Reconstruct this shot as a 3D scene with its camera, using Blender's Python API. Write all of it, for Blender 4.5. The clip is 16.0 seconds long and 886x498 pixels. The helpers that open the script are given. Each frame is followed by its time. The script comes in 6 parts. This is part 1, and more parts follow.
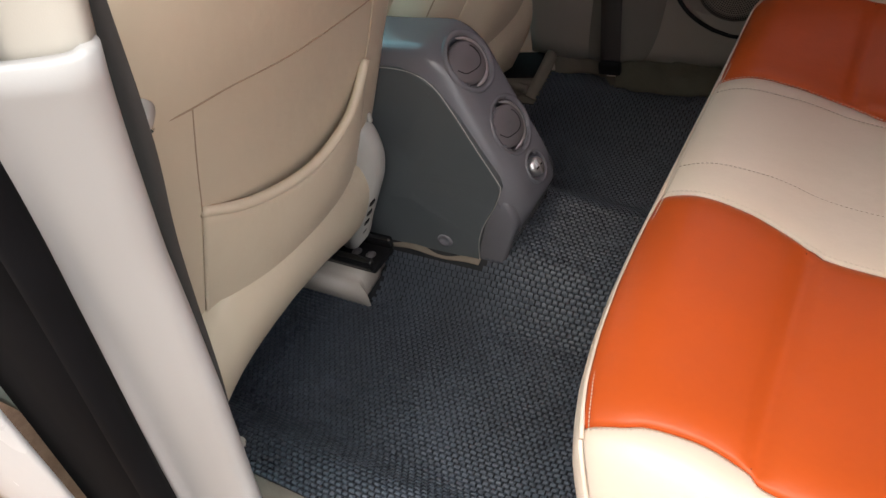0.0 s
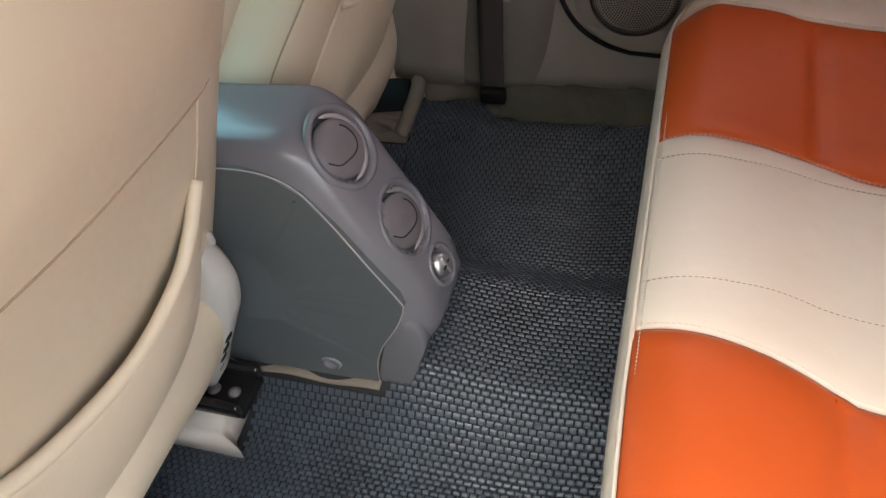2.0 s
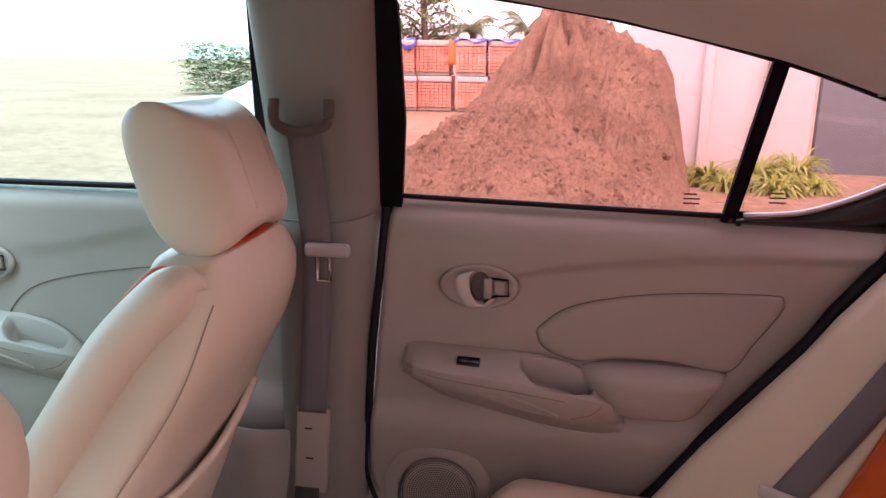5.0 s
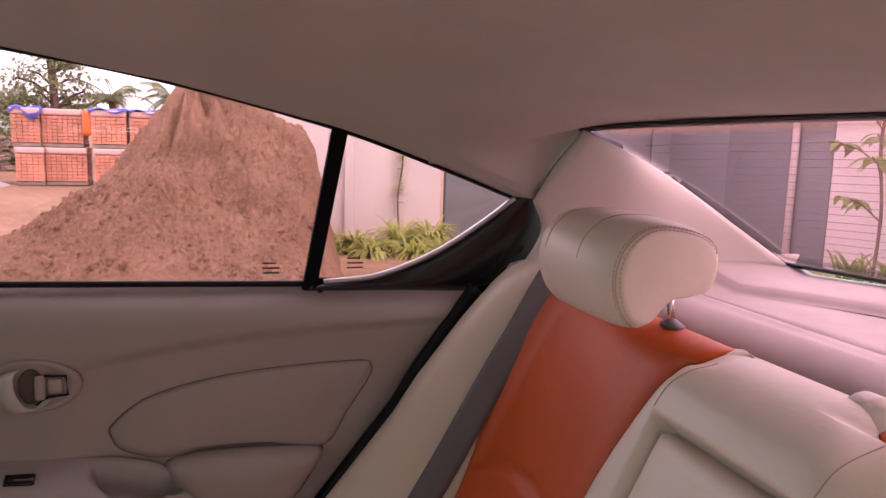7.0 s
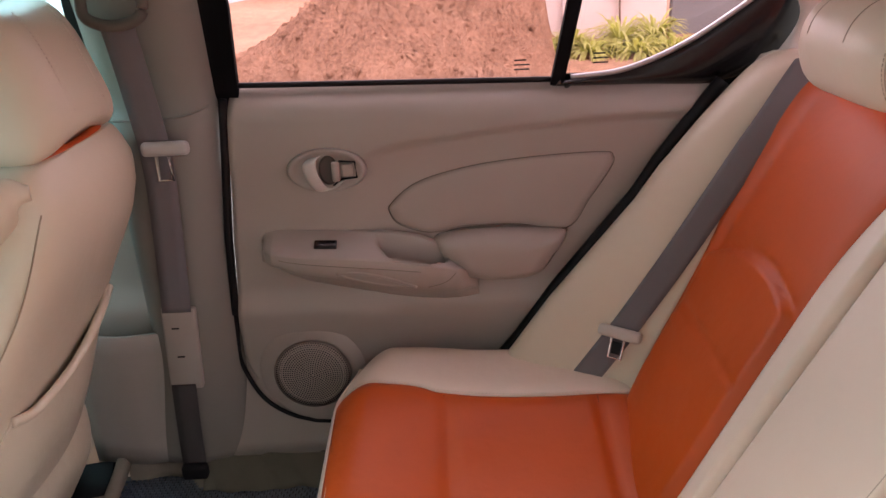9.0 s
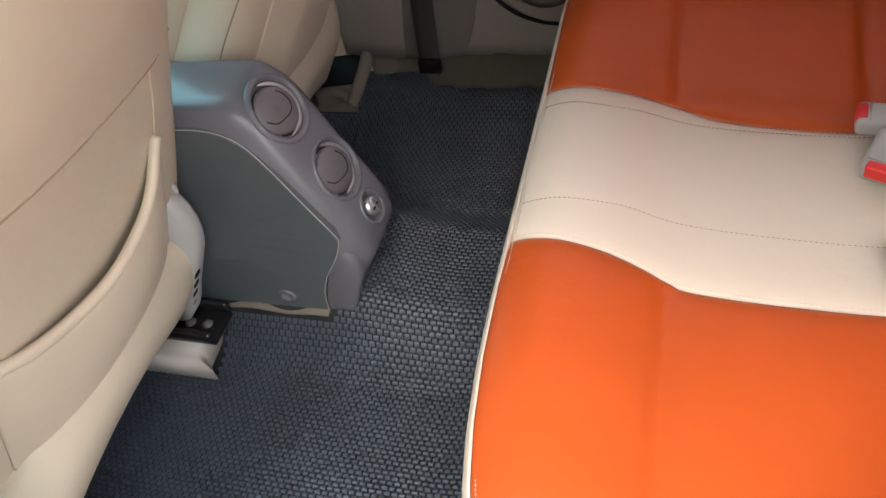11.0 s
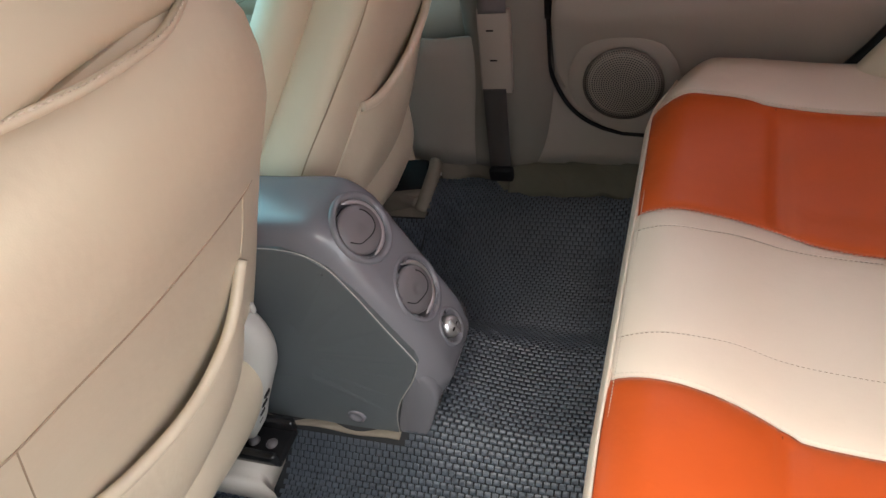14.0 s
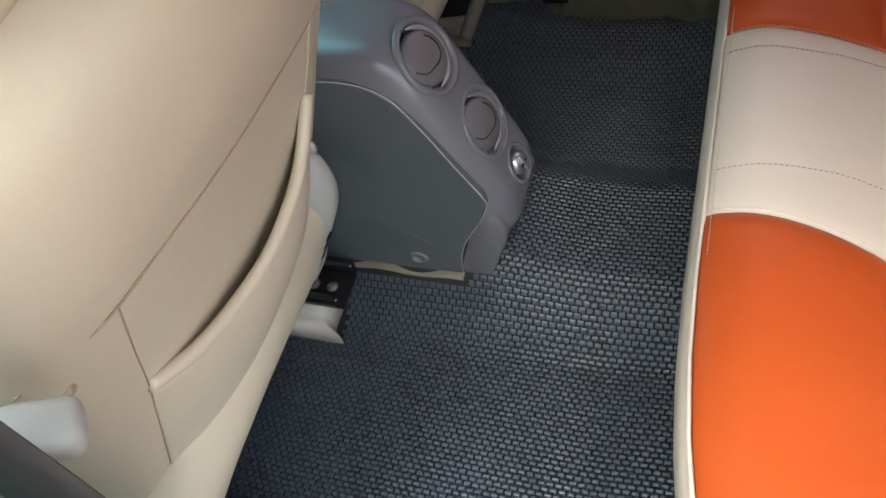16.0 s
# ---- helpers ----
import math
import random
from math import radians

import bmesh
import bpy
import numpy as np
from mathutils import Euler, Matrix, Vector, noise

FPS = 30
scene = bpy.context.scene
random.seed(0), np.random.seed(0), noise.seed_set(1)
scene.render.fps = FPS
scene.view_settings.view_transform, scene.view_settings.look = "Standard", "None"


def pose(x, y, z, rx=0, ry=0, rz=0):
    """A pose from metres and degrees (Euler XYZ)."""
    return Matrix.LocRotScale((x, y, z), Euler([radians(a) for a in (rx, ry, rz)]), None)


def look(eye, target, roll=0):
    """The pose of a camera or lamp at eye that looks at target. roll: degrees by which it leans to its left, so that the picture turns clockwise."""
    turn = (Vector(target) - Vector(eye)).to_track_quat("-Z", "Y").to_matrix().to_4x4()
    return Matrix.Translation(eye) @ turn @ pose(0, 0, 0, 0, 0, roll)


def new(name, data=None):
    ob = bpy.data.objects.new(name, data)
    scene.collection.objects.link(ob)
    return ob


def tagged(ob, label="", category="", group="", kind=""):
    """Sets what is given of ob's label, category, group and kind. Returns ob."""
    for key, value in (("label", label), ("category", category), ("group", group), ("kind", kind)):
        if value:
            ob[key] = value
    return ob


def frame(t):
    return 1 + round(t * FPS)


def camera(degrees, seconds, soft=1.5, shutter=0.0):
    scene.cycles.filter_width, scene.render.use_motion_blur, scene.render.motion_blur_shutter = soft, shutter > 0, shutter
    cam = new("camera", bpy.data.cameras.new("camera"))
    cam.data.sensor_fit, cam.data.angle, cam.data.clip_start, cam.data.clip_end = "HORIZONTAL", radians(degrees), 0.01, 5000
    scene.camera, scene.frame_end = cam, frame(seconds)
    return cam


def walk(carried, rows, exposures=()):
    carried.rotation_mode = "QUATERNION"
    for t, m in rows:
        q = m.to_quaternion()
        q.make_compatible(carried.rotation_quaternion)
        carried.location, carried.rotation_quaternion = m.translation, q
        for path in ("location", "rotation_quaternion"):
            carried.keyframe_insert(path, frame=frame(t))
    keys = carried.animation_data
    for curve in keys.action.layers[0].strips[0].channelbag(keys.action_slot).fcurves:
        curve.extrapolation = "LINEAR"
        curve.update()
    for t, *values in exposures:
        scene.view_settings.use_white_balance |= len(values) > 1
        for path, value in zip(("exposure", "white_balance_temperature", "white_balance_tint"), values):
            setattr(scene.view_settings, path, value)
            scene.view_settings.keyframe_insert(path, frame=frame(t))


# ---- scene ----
cam = camera(61.6, 16.0)
PATH = [
    (0, (0.231, -0.854, 1.276), (-0.702, 0.35, -0.019), -13.2),
    (0.5, (0.134, -0.746, 1.265), (-0.641, 0.52, -0.075), -12.2),
    (1, (0.087, -0.649, 1.252), (-0.589, 0.623, -0.135), -12.0),
    (1.5, (0.058, -0.59, 1.261), (-0.543, 0.685, -0.158), -11.3),
    (2, (0.016, -0.541, 1.244), (-0.532, 0.746, -0.186), -10.3),
    (2.5, (-0.013, -0.487, 1.221), (-0.525, 0.843, -0.182), -9.1),
    (3, (-0.002, -0.497, 1.254), (-0.495, 0.912, -0.077), -7.6),
    (3.5, (0.043, -0.536, 1.322), (-0.464, 1.015, 0.166), -5.9),
    (4, (0.085, -0.566, 1.385), (-0.437, 1.123, 0.451), -4.3),
    (4.2, (0.089, -0.575, 1.399), (-0.416, 1.172, 0.566), -3.2),
    (6.3, (0.229, -0.546, 1.396), (0.502, 1.42, 1.143), 1.8),
    (6.5, (0.242, -0.536, 1.393), (0.607, 1.414, 1.14), 1.7),
    (7, (0.268, -0.509, 1.388), (0.848, 1.383, 1.099), 1.7),
    (7.5, (0.268, -0.51, 1.39), (0.882, 1.357, 1.021), 1.1),
    (8, (0.248, -0.525, 1.391), (0.727, 1.353, 0.895), -0.1),
    (8.5, (0.213, -0.559, 1.395), (0.461, 1.319, 0.752), -1.4),
    (9, (0.198, -0.602, 1.393), (0.202, 1.237, 0.609), -2.6),
    (9.5, (0.224, -0.656, 1.376), (-0.061, 1.084, 0.432), -4.8),
    (10, (0.247, -0.648, 1.343), (-0.249, 0.934, 0.225), -7.3),
    (10.2, (0.258, -0.665, 1.326), (-0.284, 0.856, 0.146), -8.2),
    (12.3, (0.021, -0.688, 1.317), (-0.528, 0.229, -0.373), -22.0),
    (12.5, (0.072, -0.674, 1.286), (-0.565, 0.308, -0.336), -21.9),
    (13, (0.09, -0.653, 1.316), (-0.555, 0.474, -0.205), -18.7),
    (13.5, (0.099, -0.634, 1.334), (-0.554, 0.645, -0.058), -15.4),
    (14, (0.095, -0.623, 1.341), (-0.56, 0.756, 0.049), -13.1),
    (14.5, (0.079, -0.62, 1.341), (-0.575, 0.795, 0.088), -11.6),
    (15, (0.043, -0.606, 1.321), (-0.606, 0.705, -0.042), -12.9),
    (15.5, (0.015, -0.573, 1.31), (-0.636, 0.575, -0.192), -16.1),
    (16, (-0.003, -0.609, 1.31), (-0.64, 0.445, -0.266), -18.5),
]
SKY, SUN = 0.15, 0.5
EXPOSURES = [(0, 1.6, 6900, 12), (0.5, 1.97, 6500, 6), (1, 2.25, 6600, 8), (2, 2.3, 6600, 8), (2.5, 2.45, 6600, 8), (3.5, 2.55, 6800, 14), (4.2, 2.50, 7200, 28), (6.3, 2.05, 6800, 40), (7.5, 1.93, 6600, 10), (8.5, 2.35, 6500, 8), (9, 2.6, 6900, 19), (9.5, 2.68, 7300, 26), (10, 2.6, 7000, 20), (12.5, 1.82, 6500, 6), (13.5, 2.2, 6700, 8), (14.5, 2.35, 6700, 9), (15.5, 2.2, 6600, 7), (16, 2.08, 6250, 4)]
walk(cam, [(t, look(eye, target, roll)) for t, eye, target, roll in PATH], EXPOSURES)

# ---- sky and sun: bright hazy overcast ----
world = bpy.data.worlds.new("sky")
world.use_nodes = True
scene.world = world
wn, wl = world.node_tree.nodes, world.node_tree.links
sky_tex = wn.new("ShaderNodeTexSky")
sky_tex.sky_type = "NISHITA"
sky_tex.sun_disc = False
sky_tex.sun_elevation, sky_tex.sun_rotation = radians(58), radians(162)
sky_tex.air_density, sky_tex.dust_density, sky_tex.ozone_density = 1.0, 6.0, 1.0
sky_mix = wn.new("ShaderNodeMix")
sky_mix.data_type = "RGBA"
sky_mix.inputs[0].default_value = 0.75
sky_mix.inputs[7].default_value = (8.3, 9.0, 9.7, 1)
wl.new(sky_tex.outputs[0], sky_mix.inputs[6])
wl.new(sky_mix.outputs[2], wn["Background"].inputs[0])
wn["Background"].inputs[1].default_value = SKY
sun = new("sun", bpy.data.lights.new("sun", "SUN"))
sun.data.energy, sun.data.angle, sun.data.color = SUN, radians(40), (1.0, 0.985, 0.97)
sun.matrix_world = look((1, -2.5, 5), (0, 0, 0))


# ---- materials ----
def material(name, base, rough=0.5, metal=0.0, vary=0.12, scale=6.0, grain=300.0, bump=0.15, bump2=0.0, scale2=20.0, spec=0.5, sheen=0.0, coat=0.0, random_tint=0.0):
    """A painted, moulded or woven surface: large mottling, fine grain in the relief and gloss."""
    m = bpy.data.materials.new(name)
    m.use_nodes = True
    n, l = m.node_tree.nodes, m.node_tree.links
    b = n["Principled BSDF"]
    tc = n.new("ShaderNodeTexCoord")
    big = n.new("ShaderNodeTexNoise")
    big.inputs["Scale"].default_value, big.inputs["Detail"].default_value = scale, 5
    l.new(tc.outputs["Object"], big.inputs["Vector"])
    ramp = n.new("ShaderNodeMapRange")
    ramp.inputs[1].default_value, ramp.inputs[2].default_value = 0.3, 0.7
    ramp.inputs[3].default_value, ramp.inputs[4].default_value = 1 - vary, 1 + vary
    l.new(big.outputs[0], ramp.inputs[0])
    mul = n.new("ShaderNodeVectorMath")
    mul.operation = "SCALE"
    mul.inputs[0].default_value = base
    l.new(ramp.outputs[0], mul.inputs[3])
    last = mul.outputs[0]
    if random_tint:
        info = n.new("ShaderNodeObjectInfo")
        rr = n.new("ShaderNodeMapRange")
        rr.inputs[3].default_value, rr.inputs[4].default_value = 1 - random_tint, 1 + random_tint
        l.new(info.outputs["Random"], rr.inputs[0])
        m2 = n.new("ShaderNodeVectorMath")
        m2.operation = "SCALE"
        l.new(last, m2.inputs[0])
        l.new(rr.outputs[0], m2.inputs[3])
        last = m2.outputs[0]
    l.new(last, b.inputs["Base Color"])
    fine = n.new("ShaderNodeTexNoise")
    fine.inputs["Scale"].default_value, fine.inputs["Detail"].default_value = grain, 3
    l.new(tc.outputs["Object"], fine.inputs["Vector"])
    rmap = n.new("ShaderNodeMapRange")
    rmap.inputs[3].default_value, rmap.inputs[4].default_value = max(rough - 0.08, 0.03), min(rough + 0.08, 1)
    l.new(big.outputs[0], rmap.inputs[0])
    l.new(rmap.outputs[0], b.inputs["Roughness"])
    bm1 = n.new("ShaderNodeBump")
    bm1.inputs["Strength"].default_value, bm1.inputs["Distance"].default_value = bump, 0.0006
    l.new(fine.outputs[0], bm1.inputs["Height"])
    if bump2:
        mid = n.new("ShaderNodeTexNoise")
        mid.inputs["Scale"].default_value, mid.inputs["Detail"].default_value = scale2, 4
        l.new(tc.outputs["Object"], mid.inputs["Vector"])
        bm2 = n.new("ShaderNodeBump")
        bm2.inputs["Strength"].default_value, bm2.inputs["Distance"].default_value = bump2, 0.5 / scale2
        l.new(mid.outputs[0], bm2.inputs["Height"])
        l.new(bm2.outputs[0], bm1.inputs["Normal"])
    l.new(bm1.outputs[0], b.inputs["Normal"])
    b.inputs["Metallic"].default_value = metal
    b.inputs["Specular IOR Level"].default_value = spec
    b.inputs["Sheen Weight"].default_value = sheen
    b.inputs["Coat Weight"].default_value = coat
    return m


def glass_material(name, tint, rough=0.0):
    """Thin tinted car glass: mostly clear, with a mirror part that grows at a slant."""
    m = bpy.data.materials.new(name)
    m.use_nodes = True
    n, l = m.node_tree.nodes, m.node_tree.links
    n.remove(n["Principled BSDF"])
    t, g, mix, f = n.new("ShaderNodeBsdfTransparent"), n.new("ShaderNodeBsdfGlossy"), n.new("ShaderNodeMixShader"), n.new("ShaderNodeLayerWeight")
    pw, ad = n.new("ShaderNodeMath"), n.new("ShaderNodeMath")
    pw.operation, ad.operation = "POWER", "MULTIPLY_ADD"
    pw.inputs[1].default_value, ad.inputs[1].default_value, ad.inputs[2].default_value = 5.0, 0.6, 0.02
    t.inputs[0].default_value = (*tint, 1)
    g.inputs["Roughness"].default_value = 0.02
    f.inputs[0].default_value = 0.5
    l.new(f.outputs["Facing"], pw.inputs[0])
    l.new(pw.outputs[0], ad.inputs[0])
    l.new(ad.outputs[0], mix.inputs[0])
    l.new(t.outputs[0], mix.inputs[1])
    l.new(g.outputs[0], mix.inputs[2])
    l.new(mix.outputs[0], n["Material Output"].inputs[0])
    return m


def soil_material(name, dark, light, scale, bump, dist):
    m = bpy.data.materials.new(name)
    m.use_nodes = True
    n, l = m.node_tree.nodes, m.node_tree.links
    b = n["Principled BSDF"]
    tc, big, fine, ramp = n.new("ShaderNodeTexCoord"), n.new("ShaderNodeTexNoise"), n.new("ShaderNodeTexNoise"), n.new("ShaderNodeValToRGB")
    big.inputs["Scale"].default_value, big.inputs["Detail"].default_value = scale, 9
    fine.inputs["Scale"].default_value, fine.inputs["Detail"].default_value, fine.inputs["Roughness"].default_value = scale * 14, 10, 0.78
    for q in (big, fine):
        l.new(tc.outputs["Object"], q.inputs["Vector"])
    ramp.color_ramp.elements[0].color, ramp.color_ramp.elements[1].color = (*dark, 1), (*light, 1)
    ramp.color_ramp.elements[0].position, ramp.color_ramp.elements[1].position = 0.40, 0.60
    mx = n.new("ShaderNodeMath")
    mx.operation = "MULTIPLY_ADD"
    mx.inputs[1].default_value = 0.68
    l.new(fine.outputs[0], mx.inputs[0])
    half = n.new("ShaderNodeMath")
    half.operation = "MULTIPLY"
    half.inputs[1].default_value = 0.32
    l.new(big.outputs[0], half.inputs[0])
    l.new(half.outputs[0], mx.inputs[2])
    l.new(mx.outputs[0], ramp.inputs[0])
    l.new(ramp.outputs[0], b.inputs["Base Color"])
    bp = n.new("ShaderNodeBump")
    bp.inputs["Strength"].default_value, bp.inputs["Distance"].default_value = bump, dist
    l.new(fine.outputs[0], bp.inputs["Height"])
    l.new(bp.outputs[0], b.inputs["Normal"])
    b.inputs["Roughness"].default_value = 0.95
    b.inputs["Specular IOR Level"].default_value = 0.15
    return m


def leaf_material(name, base):
    """A leaf blade that lets part of the light through."""
    m = material(name, base, 0.5, vary=0.35, scale=5.0, bump=0.0)
    n, l = m.node_tree.nodes, m.node_tree.links
    t, mix = n.new("ShaderNodeBsdfTranslucent"), n.new("ShaderNodeMixShader")
    t.inputs[0].default_value = (base[0] * 1.5, base[1] * 1.6, base[2], 1)
    mix.inputs[0].default_value = 0.4
    l.new(n["Principled BSDF"].outputs[0], mix.inputs[1])
    l.new(t.outputs[0], mix.inputs[2])
    l.new(mix.outputs[0], n["Material Output"].inputs[0])
    return m


BEIGE = material("beige_leatherette", (0.575, 0.49, 0.37), 0.40, vary=0.05, scale=3, grain=700, bump=0.16, bump2=0.09, scale2=9)
CREAM = material("cream_leatherette", (0.69, 0.575, 0.465), 0.40, vary=0.04, scale=4, grain=700, bump=0.16, bump2=0.08, scale2=10)
ORANGE = material("orange_leatherette", (0.50, 0.077, 0.010), 0.44, vary=0.10, scale=4, grain=700, bump=0.16, bump2=0.08, scale2=10, spec=0.36)
THREAD = material("cream_thread", (0.62, 0.52, 0.42), 0.8, vary=0.1, scale=50)
DARKTHREAD = material("brown_thread", (0.27, 0.19, 0.13), 0.8, vary=0.1, scale=50)
TRIM = material("greige_plastic", (0.36, 0.32, 0.28), 0.44, vary=0.03, scale=5, grain=900, bump=0.25)
TRIM_PALE = material("pale_pillar_plastic", (0.46, 0.43, 0.375), 0.5, vary=0.03, scale=5, grain=900, bump=0.2)
FRONTTRIM = material("front_door_plastic", (0.37, 0.345, 0.30), 0.46, vary=0.03, scale=5, grain=900, bump=0.2)
# the pale pillar plastic again, with the rear glass's light put into its colour
LITPILLAR = material("lit_pillar_plastic", (0.58, 0.54, 0.485), 0.5, vary=0.03, scale=5, grain=900, bump=0.2)
# the pale pillar plastic darkened: far-side shade put into its colour
SHADEPILLAR = material("shaded_pillar_plastic", (0.215, 0.20, 0.175), 0.5, vary=0.03, scale=5, grain=900, bump=0.2)
HEADLINER = material("headliner_fabric", (0.40, 0.39, 0.35), 0.95, vary=0.05, scale=8, grain=1200, bump=0.4, spec=0.1, sheen=0.2)
CARPET = material("greige_carpet", (0.21, 0.18, 0.145), 0.95, vary=0.15, scale=12, grain=900, bump=0.8, bump2=0.2, scale2=25, spec=0.1)
SHELF = material("grey_shelf_felt", (0.29, 0.25, 0.243), 0.95, vary=0.10, scale=10, grain=1100, bump=0.6, spec=0.1, sheen=0.05)
SEAMTRIM = material("trim_joint", (0.17, 0.145, 0.12), 0.8, vary=0.1)
SEAMBEIGE = material("beige_joint", (0.33, 0.25, 0.175), 0.7, vary=0.1)
SEAMCREAM = material("cream_joint", (0.46, 0.37, 0.29), 0.7, vary=0.1)
SEAMORANGE = material("orange_joint", (0.20, 0.028, 0.005), 0.7, vary=0.1)
SEAM = material("dark_seam", (0.10, 0.085, 0.07), 0.8, vary=0.1)
BLACK = material("black_rubber", (0.007, 0.007, 0.008), 0.5, vary=0.2, scale=10, bump=0.1, spec=0.2)
MATTEBLACK = material("dull_black_rubber", (0.006, 0.006, 0.007), 0.85, vary=0.2, scale=10, bump=0.1, spec=0.08)
GLOSSBLACK = material("gloss_black_plastic", (0.010, 0.010, 0.011), 0.18, vary=0.1, bump=0.02)
CHARCOAL = material("charcoal_plastic", (0.085, 0.096, 0.102), 0.42, vary=0.05, scale=6, grain=1100, bump=0.25)
CONSOLE_TOP = material("slate_plastic", (0.142, 0.140, 0.156), 0.23, vary=0.04, scale=6, grain=1100, bump=0.18)
VENT = material("vent_plastic", (0.125, 0.115, 0.122), 0.34, vary=0.04, scale=8, grain=1100, bump=0.1)
CHROME = material("chrome", (0.75, 0.74, 0.72), 0.14, 1.0, vary=0.03, bump=0.02)
SILVER = material("satin_silver", (0.58, 0.58, 0.60), 0.32, 0.9, vary=0.03, bump=0.03)
SATIN = material("satin_grey_plastic", (0.50, 0.49, 0.50), 0.32, 0.7, vary=0.03, bump=0.03)
MAT = material("black_moulded_vinyl", (0.040, 0.051, 0.068), 0.42, vary=0.25, scale=5, grain=400, bump=0.2, spec=0.8)
MATBASE = material("black_mat_backing", (0.008, 0.009, 0.011), 0.7, vary=0.2, scale=5, grain=400, bump=0.3)
BELT = material("taupe_webbing", (0.135, 0.125, 0.128), 0.7, vary=0.05, scale=8, grain=1500, bump=0.6)
DARKBELT = material("dark_webbing", (0.055, 0.05, 0.048), 0.7, vary=0.05, scale=8, grain=1500, bump=0.6)
PALEPLASTIC = material("pale_grey_plastic", (0.40, 0.385, 0.36), 0.4, vary=0.02, bump=0.1)
NEARTRIM = material("cool_grey_pillar_plastic", (0.43, 0.425, 0.415), 0.42, vary=0.02, scale=5, grain=900, bump=0.15)
RED = material("red_button", (0.75, 0.03, 0.025), 0.35, vary=0.03)
WHITEPAINT = material("white_car_paint", (0.80, 0.80, 0.79), 0.25, vary=0.01, bump=0.0, coat=0.6)
GREENGREY = material("sill_carpet", (0.11, 0.105, 0.08), 0.9, vary=0.1, scale=14, grain=900, bump=0.6, bump2=0.25, scale2=18, spec=0.2)
GLASS = glass_material("tinted_side_glass", (0.80, 0.69, 0.71))
REARGLASS = glass_material("tinted_rear_glass", (0.90, 0.73, 0.775))
FRONTGLASS = glass_material("green_tinted_side_glass", (0.68, 0.93, 0.95))
CLEARGLASS = glass_material("windscreen_glass", (0.58, 0.80, 0.83))
SAND = soil_material("excavated_soil", (0.25, 0.140, 0.090), (0.50, 0.302, 0.200), 2.2, 1.0, 0.07)
GROUND = soil_material("sandy_ground", (0.19, 0.11, 0.068), (0.32, 0.205, 0.135), 0.35, 0.5, 0.03)
GRAVEL = soil_material("grey_gravel", (0.30, 0.27, 0.28), (0.52, 0.47, 0.48), 1.5, 0.9, 0.06)
BRICK = material("fired_brick", (0.47, 0.21, 0.14), 0.9, vary=0.25, scale=2.5, grain=60, bump=0.4, random_tint=0.12)
WRAP = material("dusty_stretch_wrap", (0.60, 0.40, 0.36), 0.35, vary=0.15, scale=3)
TARP = material("blue_tarpaulin", (0.05, 0.07, 0.35), 0.45, vary=0.15, scale=4, bump2=0.4, scale2=6)
ORANGETARP = material("orange_sheet", (0.65, 0.14, 0.03), 0.5, vary=0.15, scale=4)
WHITEWALL = material("white_rendered_wall", (0.60, 0.54, 0.51), 0.9, vary=0.06, scale=0.8, grain=40, bump=0.3)
DARKWALL = material("slate_grey_cladding", (0.16, 0.172, 0.178), 0.7, vary=0.08, scale=0.9, grain=40, bump=0.2)
PALEWALL = material("pale_rendered_wall", (0.62, 0.56, 0.54), 0.9, vary=0.06, scale=0.8, grain=40, bump=0.3)
GREYWALL = material("light_block_grey", (0.20, 0.20, 0.197), 0.9, vary=0.06, scale=0.8, grain=40, bump=0.3)
TIMBER = material("weathered_timber", (0.24, 0.19, 0.15), 0.9, vary=0.2, scale=4, random_tint=0.2)
BARK = material("bark", (0.14, 0.10, 0.075), 0.95, vary=0.25, scale=9, grain=60, bump=0.6)
LEAF = leaf_material("tree_leaf", (0.20, 0.23, 0.15))
PALM = leaf_material("palm_leaf", (0.20, 0.23, 0.14))
SPIDER = leaf_material("variegated_leaf", (0.34, 0.35, 0.12))
SAPLING = leaf_material("sapling_leaf", (0.22, 0.27, 0.09))
MIRROR = material("mirror_glass", (0.85, 0.86, 0.88), 0.02, 1.0, vary=0.0, bump=0.0)

# ---- building helpers ----
ORG = {}


def thing(name, base, label, category, group="", kind=""):
    """An Empty at the base of a thing, which parents its parts."""
    ob = new(name)
    ob.empty_display_size = 0.05
    ob.location = base
    ORG[ob] = np.array(base, float)
    return tagged(ob, label, category, group, kind)


def part(name, geo, mat, parent=None, label="", smooth=True, kind=""):
    """Links vertices and faces as one mesh object under a thing or a part; places are the world's."""
    V, F = geo
    V = np.asarray(V, float).reshape(-1, 3)
    org = ORG[parent] if parent is not None else np.zeros(3)
    me = bpy.data.meshes.new(name)
    me.from_pydata((V - org).tolist(), [], [tuple(int(i) for i in f) for f in F])
    me.materials.append(mat)
    if smooth:
        me.polygons.foreach_set("use_smooth", [True] * len(me.polygons))
    me.validate()
    me.update()
    ob = new(name, me)
    if parent is not None:
        ob.parent = parent
        ORG[ob] = org
    else:
        ORG[ob] = np.zeros(3)
    return tagged(ob, label, "", "", kind)


def alone(name, geo, mat, label, category, kind="", group="", smooth=True):
    ob = part(name, geo, mat, None, label, smooth)
    return tagged(ob, label, category, group, kind)


